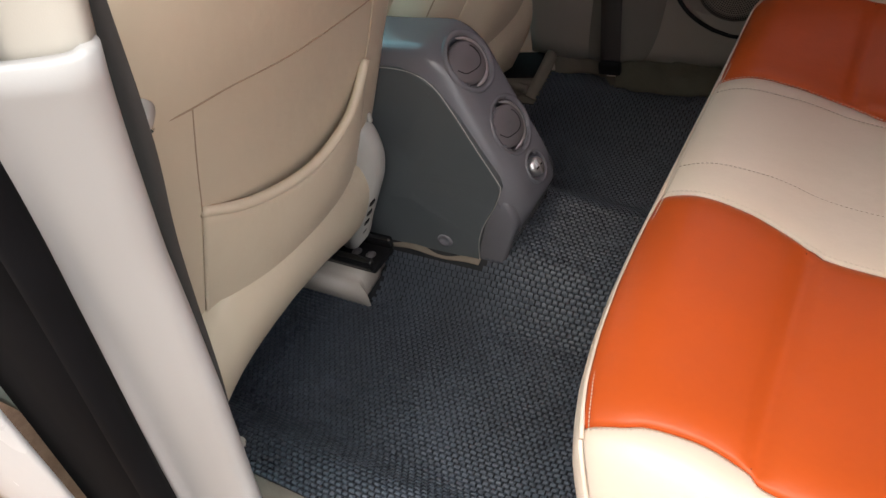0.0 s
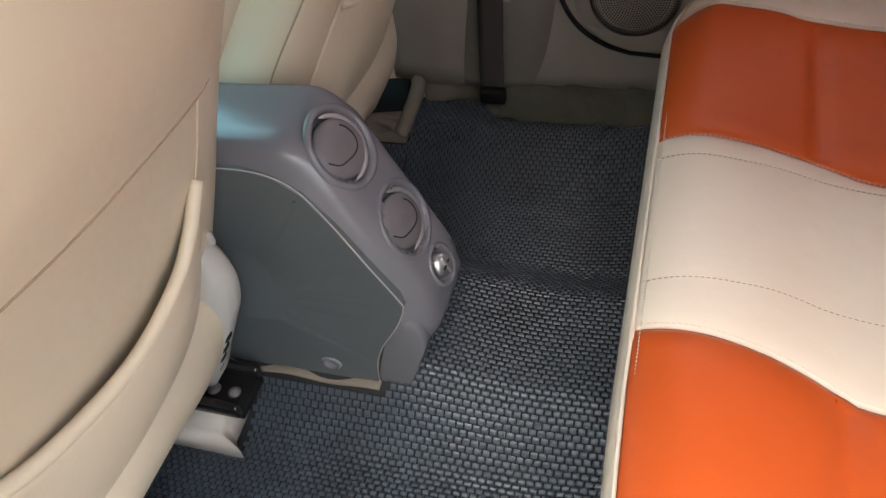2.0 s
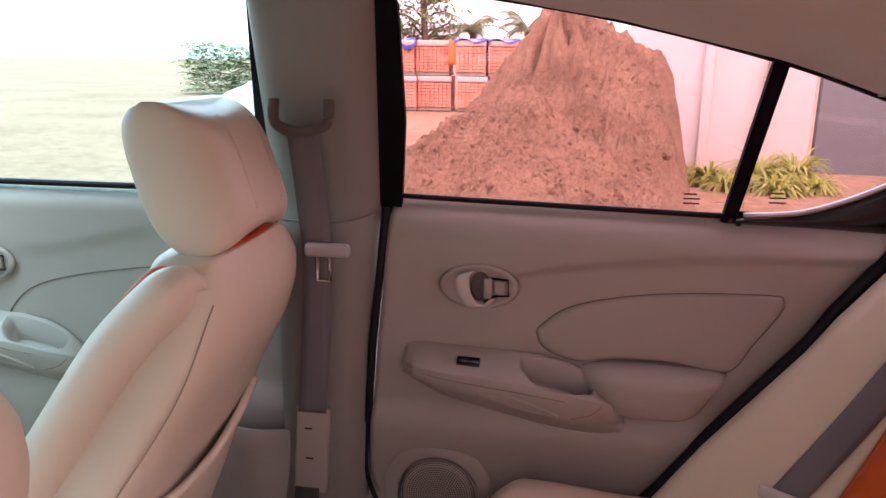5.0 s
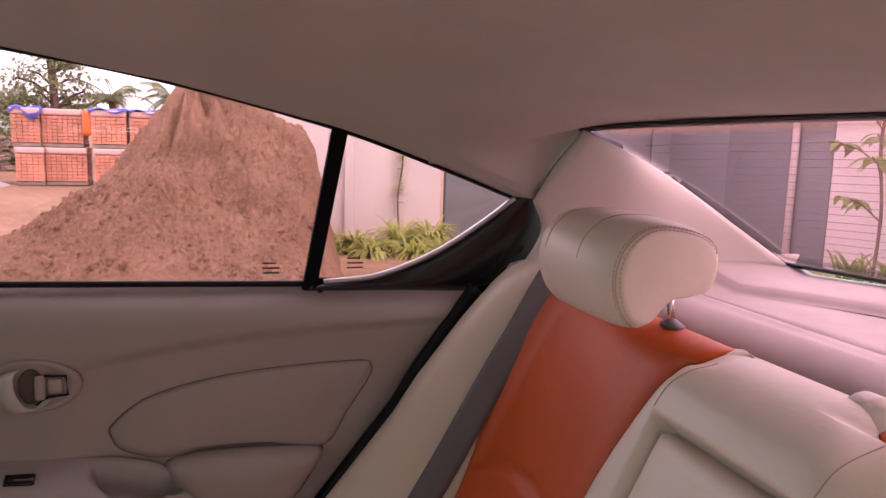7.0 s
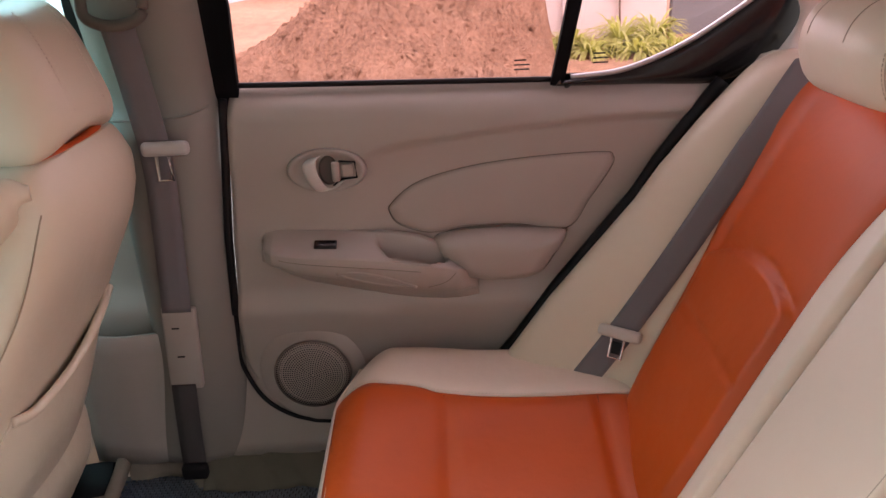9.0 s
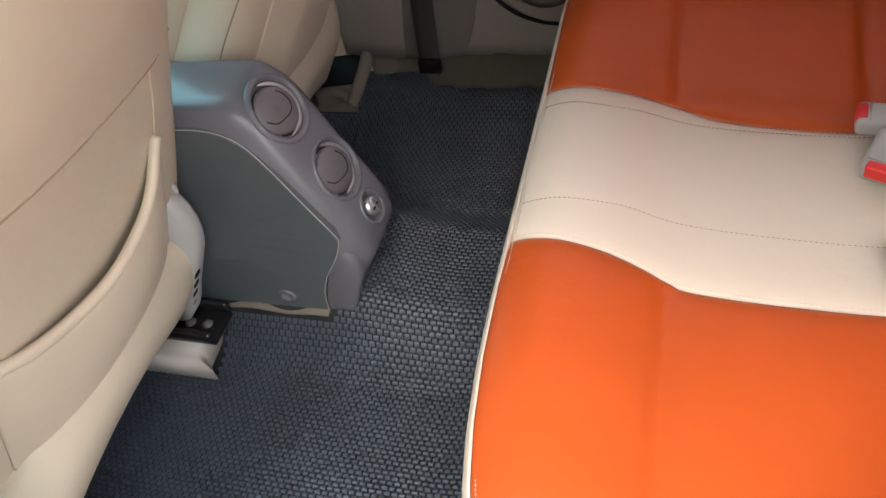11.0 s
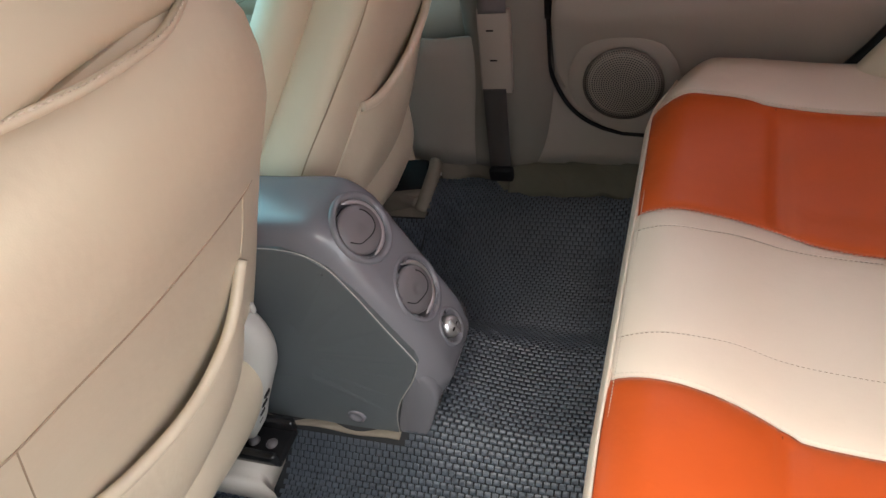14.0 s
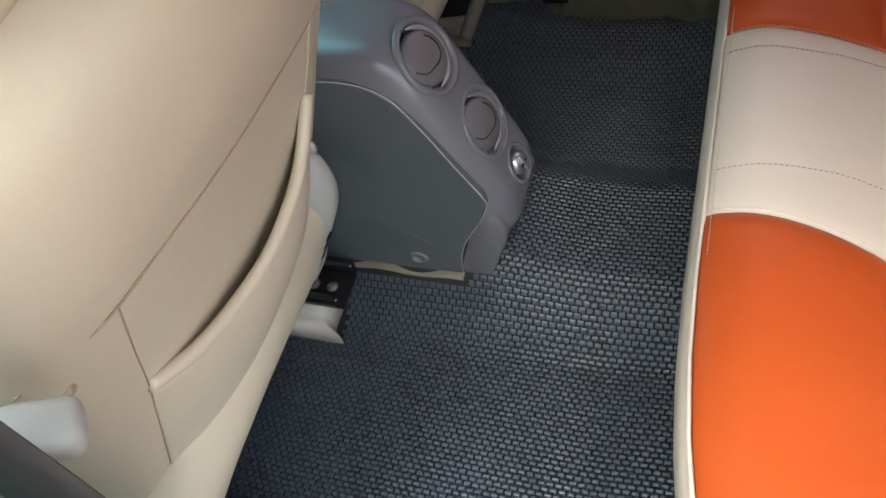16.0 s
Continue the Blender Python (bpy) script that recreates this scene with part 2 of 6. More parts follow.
def spline(pts, n, closed=False):
    """A smooth curve of n points through pts."""
    P = np.array(pts, float)
    k = len(P)
    segs = k if closed else k - 1
    out = []
    for s in np.linspace(0, segs, n, endpoint=not closed):
        i = min(int(s), segs - 1)
        u = s - i
        if closed:
            p0, p1, p2, p3 = P[(i - 1) % k], P[i % k], P[(i + 1) % k], P[(i + 2) % k]
        else:
            p1, p2 = P[i], P[i + 1]
            p0 = P[i - 1] if i > 0 else 2 * p1 - p2
            p3 = P[i + 2] if i + 2 < k else 2 * p2 - p1
        out.append(0.5 * (2 * p1 + (p2 - p0) * u + (2 * p0 - 5 * p1 + 4 * p2 - p3) * u * u + (3 * p1 - p0 - 3 * p2 + p3) * u ** 3))
    return np.array(out)


def lerp(x, xs, ys):
    return float(np.interp(x, xs, ys))


def smooth01(t):
    t = min(max(t, 0.0), 1.0)
    return t * t * (3 - 2 * t)


def grid(P, wrap=False):
    """Quads over an n x m sheet of points; wrap closes it along m."""
    P = np.asarray(P, float)
    n, m = P.shape[:2]
    F = []
    for i in range(n - 1):
        for j in range(m if wrap else m - 1):
            k = (j + 1) % m
            F.append((i * m + j, i * m + k, (i + 1) * m + k, (i + 1) * m + j))
    return P.reshape(-1, 3), F


def slab(P, thick):
    """A sheet of points given a thickness along its normal."""
    P = np.asarray(P, float)
    n, m = P.shape[:2]
    du, dv = np.gradient(P, axis=0), np.gradient(P, axis=1)
    N = np.cross(du, dv)
    N /= np.linalg.norm(N, axis=2, keepdims=True) + 1e-12
    V, F = grid(P)
    W, G = grid(P + N * thick)
    k = n * m
    F = list(F) + [tuple(i + k for i in reversed(f)) for f in G]
    rim = [j for j in range(m)] + [i * m + m - 1 for i in range(1, n)] + [(n - 1) * m + j for j in range(m - 2, -1, -1)] + [i * m for i in range(n - 2, 0, -1)]
    for a, b in zip(rim, rim[1:] + rim[:1]):
        F.append((a, a + k, b + k, b))
    return np.vstack([V, W]), F


def loft(S, caps=True):
    """Closed loops of points joined into a skin, with flat ends."""
    S = np.asarray(S, float)
    n, m = S.shape[:2]
    V, F = grid(S, True)
    if caps:
        F = F + [tuple(range(m - 1, -1, -1)), tuple((n - 1) * m + j for j in range(m))]
    return V, F


def tube(path, r, k=8, closed=False, flat=1.0):
    """A round bead along a path."""
    P = np.array(path, float)
    n = len(P)
    T = np.gradient(P, axis=0)
    if closed:
        T = np.roll(P, -1, 0) - np.roll(P, 1, 0)
    T /= np.linalg.norm(T, axis=1, keepdims=True) + 1e-12
    up = np.array([0.3, 0.2, 1.0])
    S = []
    for i in range(n):
        a = np.cross(T[i], up)
        if np.linalg.norm(a) < 0.05:
            a = np.cross(T[i], (1.0, 0, 0))
        a /= np.linalg.norm(a)
        b = np.cross(T[i], a)
        S.append([P[i] + r * (math.cos(q) * a + flat * math.sin(q) * b) for q in np.linspace(0, 2 * math.pi, k, endpoint=False)])
    S = np.array(S)
    if closed:
        S = np.vstack([S, S[:1]])
    return loft(S, not closed)


def join(*geos):
    V, F, k = [], [], 0
    for v, f in geos:
        v = np.asarray(v, float).reshape(-1, 3)
        V.append(v)
        F += [tuple(i + k for i in q) for q in f]
        k += len(v)
    return np.vstack(V), F


def rbox(c, size, r=0.004, seg=2, turn=None):
    """A box with rounded edges."""
    bm = bmesh.new()
    bmesh.ops.create_cube(bm, size=1.0)
    for v in bm.verts:
        v.co = Vector((v.co.x * size[0], v.co.y * size[1], v.co.z * size[2]))
    if r > 0:
        bmesh.ops.bevel(bm, geom=list(bm.edges), offset=min(r, 0.49 * min(size)), segments=seg, profile=0.5, affect="EDGES")
    bm.verts.ensure_lookup_table()
    V = np.array([v.co[:] for v in bm.verts])
    F = [tuple(v.index for v in f.verts) for f in bm.faces]
    bm.free()
    if turn is not None:
        V = V @ np.array(Euler([radians(a) for a in turn]).to_matrix()).T
    return V + np.array(c, float), F


def frame_of(normal, up=(0, 0, 1)):
    n = np.array(normal, float)
    n /= np.linalg.norm(n)
    a = np.cross(up, n)
    a /= np.linalg.norm(a)
    return a, np.cross(n, a), n


def lathe(c, normal, prof, k=32, up=(0, 0, 1), squash=1.0, caps=True):
    """A turned shape: prof holds (radius, height along the normal)."""
    a, b, n = frame_of(normal, up)
    c = np.array(c, float)
    S = [[c + r * (math.cos(q) * a + squash * math.sin(q) * b) + h * n for q in np.linspace(0, 2 * math.pi, k, endpoint=False)] for r, h in prof]
    return loft(S, caps)


def prism(outline, push):
    """A flat outline pushed out along a vector."""
    P = np.array(outline, float)
    n = len(P)
    F = [tuple(range(n - 1, -1, -1)), tuple(range(n, 2 * n))] + [(i, (i + 1) % n, n + (i + 1) % n, n + i) for i in range(n)]
    return np.vstack([P, P + np.array(push, float)]), F


def dashes(path, step, length, r, lift=(0, 0, 0)):
    """A row of stitches along a path."""
    P = np.array(path, float) + np.array(lift)
    d = np.r_[0, np.cumsum(np.linalg.norm(np.diff(P, axis=0), axis=1))]
    geos = []
    for s in np.arange(step, d[-1] - length, step):
        q = [[np.interp(v, d, P[:, i]) for i in range(3)] for v in (s, s + length / 2, s + length)]
        geos.append(tube(q, r, 4))
    return join(*geos)


# ---- the car: shell, floor, roof ----
YC = 0.075                      # the car's middle line


def floor_z(x, y):
    """The moulded floor: a tunnel in the middle, a rise towards each sill."""
    t = abs(y - 0.085)
    hump = 0.095 * (1 - smooth01((t - 0.07) / 0.14))
    rise = 0.065 * smooth01((y - 0.42) / 0.16) + 0.05 * smooth01((-0.40 - y) / 0.08)
    back = 0.02 * smooth01((x + 0.12) / 0.14)
    return 0.312 + max(hump, 0) * (1 - 0.25 * smooth01((x + 0.32) / 0.2)) + rise + back * (0.3 + 0.7 * smooth01((t - 0.08) / 0.2))


xs, ys = np.linspace(-1.5, 0.5, 61), np.linspace(-0.60, 0.66, 61)
alone("floor", slab([[(x, y, floor_z(x, y) - 0.008) for y in ys] for x in xs], -0.03), CARPET, "moulded beige carpeted car floor with centre tunnel", "car floor", "structure")

# roof lining
ROOF_X = (-0.90, -0.6, -0.14, 0.01, 0.21, 0.44, 0.60, 0.70, 0.80, 0.90)
ROOF_EDGE = (1.475, 1.50, 1.508, 1.488, 1.456, 1.402, 1.352, 1.378, 1.412, 1.418)
ROOF_MID = (1.53, 1.555, 1.56, 1.558, 1.55, 1.53, 1.50, 1.47, 1.436, 1.422)
ROOF_HALF = (0.50, 0.51, 0.51, 0.51, 0.51, 0.51, 0.505, 0.485, 0.455, 0.44)


def roof_at(x, v):
    ze, zm, h = lerp(x, ROOF_X, ROOF_EDGE), lerp(x, ROOF_X, ROOF_MID), lerp(x, ROOF_X, ROOF_HALF)
    return (x + (0.0 if x < 0.8 else 0.02 * (1 - v * v)), 0.02 + v * (h + 0.055), ze + (zm - ze) * (1 - abs(v) ** 2.6))


roof = thing("ceiling", (0.0, YC, 1.5), "greige fabric headliner with curved edges", "headliner", kind="structure")
# behind the side window the lining runs down to the rear pillar's seam
SEAM_LINE = spline([(0.760, 0.598, 1.300), (0.778, 0.570, 1.352), (0.800, 0.540, 1.395), (0.812, 0.526, 1.414)], 16)
def lining_row(x):
    return [roof_at(x, v) for v in np.linspace(-1, 0.9, 38)] + [roof_at(x, 0.95 + 0.05 * q) for q in np.linspace(0, 1, 14)]


rows = [lining_row(x) for x in spline([(x, 0, 0) for x in ROOF_X[:7]], 50)[:-1, 0] * 0.96]
for k, x in enumerate(np.linspace(0.585, 0.80, 16)):
    edge_pt = np.array(roof_at(x, 0.95))
    rows.append([roof_at(x, v) for v in np.linspace(-1, 0.9, 38)] + [edge_pt + (SEAM_LINE[k] - edge_pt) * q + np.array((0, 0.010, 0.010)) * math.sin(math.pi * q) * math.sin(math.pi * k / 15) for q in np.linspace(0, 1, 14)])
corner_edge = np.array(rows[-16][-14:])
rows += [lining_row(x) for x in np.linspace(0.815, 0.90, 6)]
part("lining", slab(rows, 0.012), HEADLINER, roof)
part("edge_lining", slab([[p + (np.array((p[0], 0.677 - 0.26 * (lerp(p[0], (0.60, 0.745), (1.345, 1.292)) - 1.15) - 0.004, lerp(p[0], (0.60, 0.745), (1.345, 1.292)) + 0.004)) - p) * q for q in np.linspace(0, 1, 5)] for p in corner_edge], 0.006), HEADLINER, roof)
part("lining_mark", tube([(0.735 + 0.02 * q, 0.34 - 0.07 * q, roof_at(0.735, 0.4)[2] - 0.004 + 0.002 * q) for q in np.linspace(0, 1, 6)], 0.0012, 5), TRIM, roof)


# ---- rear bench ----
CUSH = [(0.035, 0.335), (0.015, 0.40), (0.002, 0.48), (-0.008, 0.56), (-0.008, 0.600), (0.002, 0.624), (0.022, 0.637), (0.06, 0.643), (0.12, 0.631), (0.195, 0.609), (0.28, 0.600), (0.38, 0.597), (0.47, 0.598), (0.56, 0.59)]
CUSH_PATH = spline(CUSH, 110)


def rounded_end(y):
    """How far the cushion's front stands back near its ends."""
    return lerp(y, (-0.54, -0.52, -0.50, -0.47, -0.434, -0.393, -0.33, -0.25, -0.15), (0.095, 0.078, 0.060, 0.043, 0.031, 0.020, 0.010, 0.003, 0.0)) + 0.035 * smooth01((y - 0.46) / 0.16) ** 1.3


def edge_line(keys):
    sm = spline([(a, b, 0) for a, b in keys], 60)
    return lambda x: float(np.interp(x, sm[:, 0], sm[:, 1]))


CB = [edge_line(k) for k in (
    [(-0.02, -0.535), (0.1, -0.54), (0.6, -0.54)],
    [(-0.02, -0.450), (0.04, -0.443), (0.07, -0.434), (0.12, -0.429), (0.16, -0.429), (0.195, -0.434), (0.24, -0.445), (0.6, -0.45)],
    [(-0.02, -0.068), (0.0, -0.067), (0.05, -0.069), (0.09, -0.070), (0.13, -0.075), (0.17, -0.085), (0.197, -0.096), (0.25, -0.106), (0.6, -0.11)],
    [(-0.02, 0.237), (0.05, 0.238), (0.14, 0.240), (0.195, 0.236), (0.265, 0.215), (0.42, 0.203), (0.6, 0.20)],
    [(-0.02, 0.490), (0.035, 0.503), (0.10, 0.500), (0.15, 0.490), (0.192, 0.476), (0.32, 0.470), (0.6, 0.468)],
    [(-0.02, 0.600), (0.1, 0.622), (0.6, 0.622)])]


def cushion_at(s, y, puff=0.0):
    x, z = CUSH_PATH[s]
    top = smooth01((z - 0.53) / 0.07) if x < 0.15 else 1.0
    side = (0.032 + 0.026 * smooth01((x - 0.06) / 0.16)) * smooth01((y - 0.26) / 0.24) * smooth01((x + 0.03) / 0.10) + 0.010 * smooth01((-0.28 - y) / 0.14) * smooth01((x - 0.04) / 0.13)
    fall = 0.10 * smooth01((-0.44 - y) / 0.10) ** 1.5
    return np.array((x + rounded_end(y) * (1 - smooth01((x - 0.05) / 0.2)), y, z + top * (puff + side - fall)))


bench = thing("rear_bench", (0.25, YC, 0.33), "orange and cream leatherette rear bench seat with stowed centre armrest", "rear seat")


def strip(name, a, b, mat, across, hi, seams=(), s0=0):
    """One length of the cushion's cover between two seam lines, puffed between them."""
    P = []
    for s in range(s0, len(CUSH_PATH)):
        x, z = CUSH_PATH[s]
        ya, yb = CB[a](x), CB[b](x)
        row = []
        for u in np.linspace(0, 1, across):
            w = 1 - math.cos(u * 2 * math.pi)
            y = ya + (yb - ya) * (u - 0.06 * math.sin(2 * math.pi * u))
            d = min(y - ya, yb - y)
            puff = hi * (1 - math.exp(-d / 0.012)) + 0.25 * hi * w / 2
            for sx in seams:
                puff -= 0.012 * math.exp(-abs((x - sx) / 0.009) ** 1.3) * smooth01(d / 0.018)
            row.append(cushion_at(s, y, puff))
        P.append(row)
    return part(name, slab(P, -0.012), mat, bench)


K_EDGE = [i for i, q in enumerate(CUSH_PATH) if q[1] > 0.626][0]


def front_panel():
    """The cream front of the cushion, up to the stitched edge."""
    P = [[cushion_at(s, y, 0.002) - np.array((0.010 * math.exp(-((s - K_EDGE) / 9.0) ** 2) * 0.4, 0, 0)) for y in np.linspace(-0.535, 0.61, 120)] for s in range(0, K_EDGE + 1)]
    return part("front_panel", slab(P, -0.012), CREAM, bench, "cream front band")


front_panel()
strip("end_panel", 0, 1, CREAM, 18, 0.004, (), K_EDGE)
strip("seat_panel", 1, 2, ORANGE, 34, 0.009, (0.195, 0.455), K_EDGE)
strip("centre_panel", 2, 3, CREAM, 34, 0.008, (), K_EDGE)
strip("seat_panel", 3, 4, ORANGE, 34, 0.009, (0.195, 0.455), K_EDGE)
strip("end_panel", 4, 5, CREAM, 16, 0.006, (), K_EDGE)
for a, b in ((1, 2), (3, 4)):
    for sx in (0.195, 0.455):
        k = int(np.argmin(np.abs(CUSH_PATH[40:, 0] - sx))) + 40
        ya, yb = CB[a](sx), CB[b](sx)
        line = []
        for y in np.linspace(ya + 0.006, yb - 0.006, 40):
            d = min(y - ya, yb - y)
            w = (1 - math.cos((y - ya) / (yb - ya) * 2 * math.pi)) / 2
            line.append(cushion_at(k, y, 0.009 * (1 - math.exp(-d / 0.012)) + 0.00225 * w - 0.012 * smooth01(d / 0.018) + 0.0006))
        part("seam", tube(line, 0.0011, 5), SEAMORANGE, bench)
part("core", rbox((0.30, YC - 0.01, 0.44), (0.46, 1.02, 0.24), 0.03), CARPET, bench)
# piping along the front edge and stitching
k0 = K_EDGE
front_edge = np.array([cushion_at(k0, y, 0.002) for y in np.linspace(-0.46, 0.60, 90)])
part("piping", tube(front_edge + np.array((-0.002, 0, 0.003)), 0.0030, 8), CREAM, bench)
part("stitching", dashes(front_edge, 0.0048, 0.0030, 0.0006, (0.006, 0, 0.0125)), THREAD, bench)


def top_line(f, x0, x1, puff):
    out = []
    for s in range(len(CUSH_PATH)):
        x, z = CUSH_PATH[s]
        if s > K_EDGE and x0 <= x <= x1:
            out.append(cushion_at(s, f(x), puff))
    return out


STITCH_A = edge_line([(-0.02, -0.012), (0.04, -0.008), (0.1, -0.001), (0.15, 0.002), (0.24, -0.007), (0.6, -0.02)])
STITCH_B = edge_line([(-0.02, 0.188), (0.09, 0.192), (0.16, 0.198), (0.26, 0.19), (0.6, 0.18)])
for f, pf, mt in ((STITCH_A, 0.0095, DARKTHREAD), (STITCH_B, 0.0095, DARKTHREAD),
                  (lambda x: CB[2](x) + 0.004, 0.0045, THREAD), (lambda x: CB[3](x) - 0.004, 0.0045, THREAD), (lambda x: CB[1](x) - 0.004, 0.003, THREAD), (lambda x: CB[4](x) + 0.004, 0.003, THREAD)):
    part("stitching", dashes(top_line(f, 0.0, 0.46, pf), 0.006, 0.0034, 0.0005), mt, bench)
for f in (lambda x: STITCH_A(x) + 0.002, lambda x: STITCH_B(x) + 0.002):
    part("seam", tube(top_line(f, 0.0, 0.50, 0.0088), 0.0009, 5), CREAM, bench)
# backrest
BK = 0.5


def back_x(z):
    return 0.505 + BK * (z - 0.63)


CZ = [edge_line(k) for k in (
    [(0.5, -0.50), (1.3, -0.50)],
    [(0.5, -0.33), (0.7, -0.345), (0.9, -0.37), (1.05, -0.38), (1.16, -0.36), (1.3, -0.33)],
    [(0.5, -0.093), (0.7, -0.102), (0.9, -0.112), (1.0, -0.114), (1.08, -0.113), (1.13, -0.107), (1.155, -0.085), (1.17, -0.05), (1.3, -0.02)],
    [(0.5, 0.205), (0.7, 0.214), (0.9, 0.224), (1.0, 0.224), (1.08, 0.208), (1.14, 0.186), (1.17, 0.152), (1.3, 0.12)],
    [(0.5, 0.46), (0.62, 0.462), (0.70, 0.482), (0.82, 0.490), (0.91, 0.497), (1.0, 0.510), (1.06, 0.525), (1.15, 0.535), (1.3, 0.52)],
    [(0.5, 0.615), (1.3, 0.615)])]
BPATH = spline([(0.0, 0.56), (0.0, 0.63), (0.0, 0.75), (0.0, 0.90), (0.0, 1.03), (0.0, 1.11), (0.006, 1.146), (0.020, 1.162), (0.042, 1.167), (0.062, 1.157), (0.070, 1.13)], 230)
BPATH_SIDE = spline([(0.0, 0.56), (0.0, 0.63), (0.0, 0.75), (0.0, 0.90), (0.0, 1.03), (0.0, 1.11), (0.006, 1.165), (0.025, 1.190), (0.055, 1.198), (0.085, 1.185), (0.095, 1.15)], 230)
BOLSTER_Z, BOLSTER_X = (0.55, 0.669, 0.771, 0.95, 1.011, 1.10, 1.148, 1.25), (0.24, 0.322, 0.392, 0.535, 0.575, 0.645, 0.685, 0.76)


def back_at(s, y, puff=0.0):
    dx, z = BPATH[s] + (BPATH_SIDE[s] - BPATH[s]) * smooth01((y - 0.43) / 0.09)
    x, out = back_x(z) + dx, 0.0
    if y > 0.47:                                      # the side bolster runs forward to the door
        out = smooth01((y - 0.47) / 0.13) * (lerp(z, BOLSTER_Z, BOLSTER_X) + dx - x)
    if y < -0.33:
        out = smooth01((-0.33 - y) / 0.15) * (lerp(z, BOLSTER_Z, BOLSTER_X) + dx - x)
    return np.array((x + out - puff * 0.9, y, z + puff * 0.45))


back = bench


def arch_z(y, ym):
    """Top seam of the raised lower pad."""
    return 0.944 - 0.032 * ((y - ym + 0.02) / 0.13) ** 2


ARM_Y, ARM_Z = (-0.060, 0.136), 1.088


def back_strip(name, a, b, mat, across, hi, bulge=0.0, insert=False):
    P = []
    for s in range(len(BPATH)):
        z = BPATH[s][1]
        ya, yb = CZ[a](z), CZ[b](z)
        row = []
        for u in np.linspace(0, 1, across):
            y = ya + (yb - ya) * (u - 0.06 * math.sin(2 * math.pi * u))
            d = min(y - ya, yb - y)
            puff = hi * (1 - math.exp(-d / 0.012)) + bulge * smooth01(d / 0.05) * (1 - smooth01((z - 1.12) / 0.07))
            if insert:                                # a raised lower pad with an arched top and one slanting seam
                ym = (ya + yb) / 2
                arch = arch_z(y, ym)
                puff += (0.010 * smooth01((arch - z) / 0.010) - 0.004 * math.exp(-((z - arch) / 0.0035) ** 2)) * smooth01(d / 0.02)
                line = 0.815 + 0.04 * (y - ym)
                puff -= 0.0045 * math.exp(-((z - line) / 0.004) ** 2) * smooth01(d / 0.02)
            if name == "centre_panel":                 # the recess of the stowed armrest
                puff -= 0.034 * smooth01(min(y - ARM_Y[0] + 0.010, ARM_Y[1] + 0.008 - y, ARM_Z + 0.010 - z) / 0.012)
            row.append(back_at(s, y, puff))
        P.append(row)
    return part(name, slab(P, -0.015), mat, back)


back_strip("side_bolster", 0, 1, BEIGE, 14, 0.004)
back_strip("back_panel", 1, 2, ORANGE, 34, 0.008, insert=True)
back_strip("centre_panel", 2, 3, CREAM, 90, 0.008, 0.028)
back_strip("back_panel", 3, 4, ORANGE, 40, 0.008, insert=True)
back_strip("side_bolster", 4, 5, BEIGE, 22, 0.004)
part("back_board", rbox((0.76, YC - 0.02, 0.87), (0.06, 1.05, 0.60), 0.02, turn=(0, 26.5, 0)), CARPET, back)


def on_back(y, z, out):
    """A place in front of the backrest's plane, out metres along its normal."""
    return np.array((back_x(z) - out * 0.894, y, z + out * 0.447))


# the stowed armrest: a padded block set in the centre panel
def pad(y0, y1, z0, z1, depth, r, n=34, m=26, crown=0.008, taper=0.0):
    P = []
    for i in range(n):
        v = i / (n - 1)
        row = []
        for j in range(m):
            u = j / (m - 1)
            cut = taper * (1 - v)
            y, z = y0 - cut + (y1 - y0 + 2 * cut) * u, z0 + (z1 - z0) * v
            d = min((y - y0 + cut), (y1 + cut - y), z - z0, z1 - z)
            e = max(0.0, 1 - d / r)
            h = depth * math.sqrt(max(0.0, 1 - e * e)) if d < r else depth
            row.append(on_back(y, z, 0.0 + h + crown * math.sin(math.pi * u) * math.sin(math.pi * min(v * 1.1, 1))))
        P.append(row)
    return slab(P, -0.02)


part("armrest", pad(ARM_Y[0], ARM_Y[1], 0.66, ARM_Z, 0.030, 0.013, 60, 50, 0.005), CREAM, back)
part("seam", tube([on_back(ARM_Y[0] + 0.012, z, 0.0305) for z in np.linspace(0.70, 1.072, 30)], 0.0007, 5), SEAMCREAM, back)


def roll_seam(f, z0, z1):
    """A seam over the top roll, lying on the padded centre panel."""
    P = []
    for k, (dx, z) in enumerate(BPATH[:200]):
        if z0 < z < z1 and dx < 0.03:
            y = f((z - z0) / (z1 - z0))
            d = min(y - CZ[2](z), CZ[3](z) - y)
            P.append(back_at(k, y, 0.008 * (1 - math.exp(-d / 0.012)) + 0.028 * smooth01(d / 0.05) * (1 - smooth01((z - 1.12) / 0.07)) + 0.0004))
    return P


part("seam", tube(roll_seam(lambda k: 0.146 - 0.020 * k * k, 1.100, 1.158), 0.0007, 5), SEAMCREAM, back)
part("seam", tube(roll_seam(lambda k: -0.071 - 0.004 * k, 1.100, 1.162), 0.0007, 5), SEAMCREAM, back)


# headrest on the far seat place
HR, HR_W = (0.737, 0.303, 1.247), 0.216
HR_SIDE = spline([(-0.074, -0.004), (-0.066, 0.032), (-0.040, 0.056), (0.000, 0.062), (0.045, 0.056), (0.074, 0.042), (0.084, 0.020), (0.078, -0.012), (0.052, -0.024), (0.022, -0.028), (0.000, -0.040), (-0.022, -0.056), (-0.044, -0.060), (-0.064, -0.040)], 72, True)


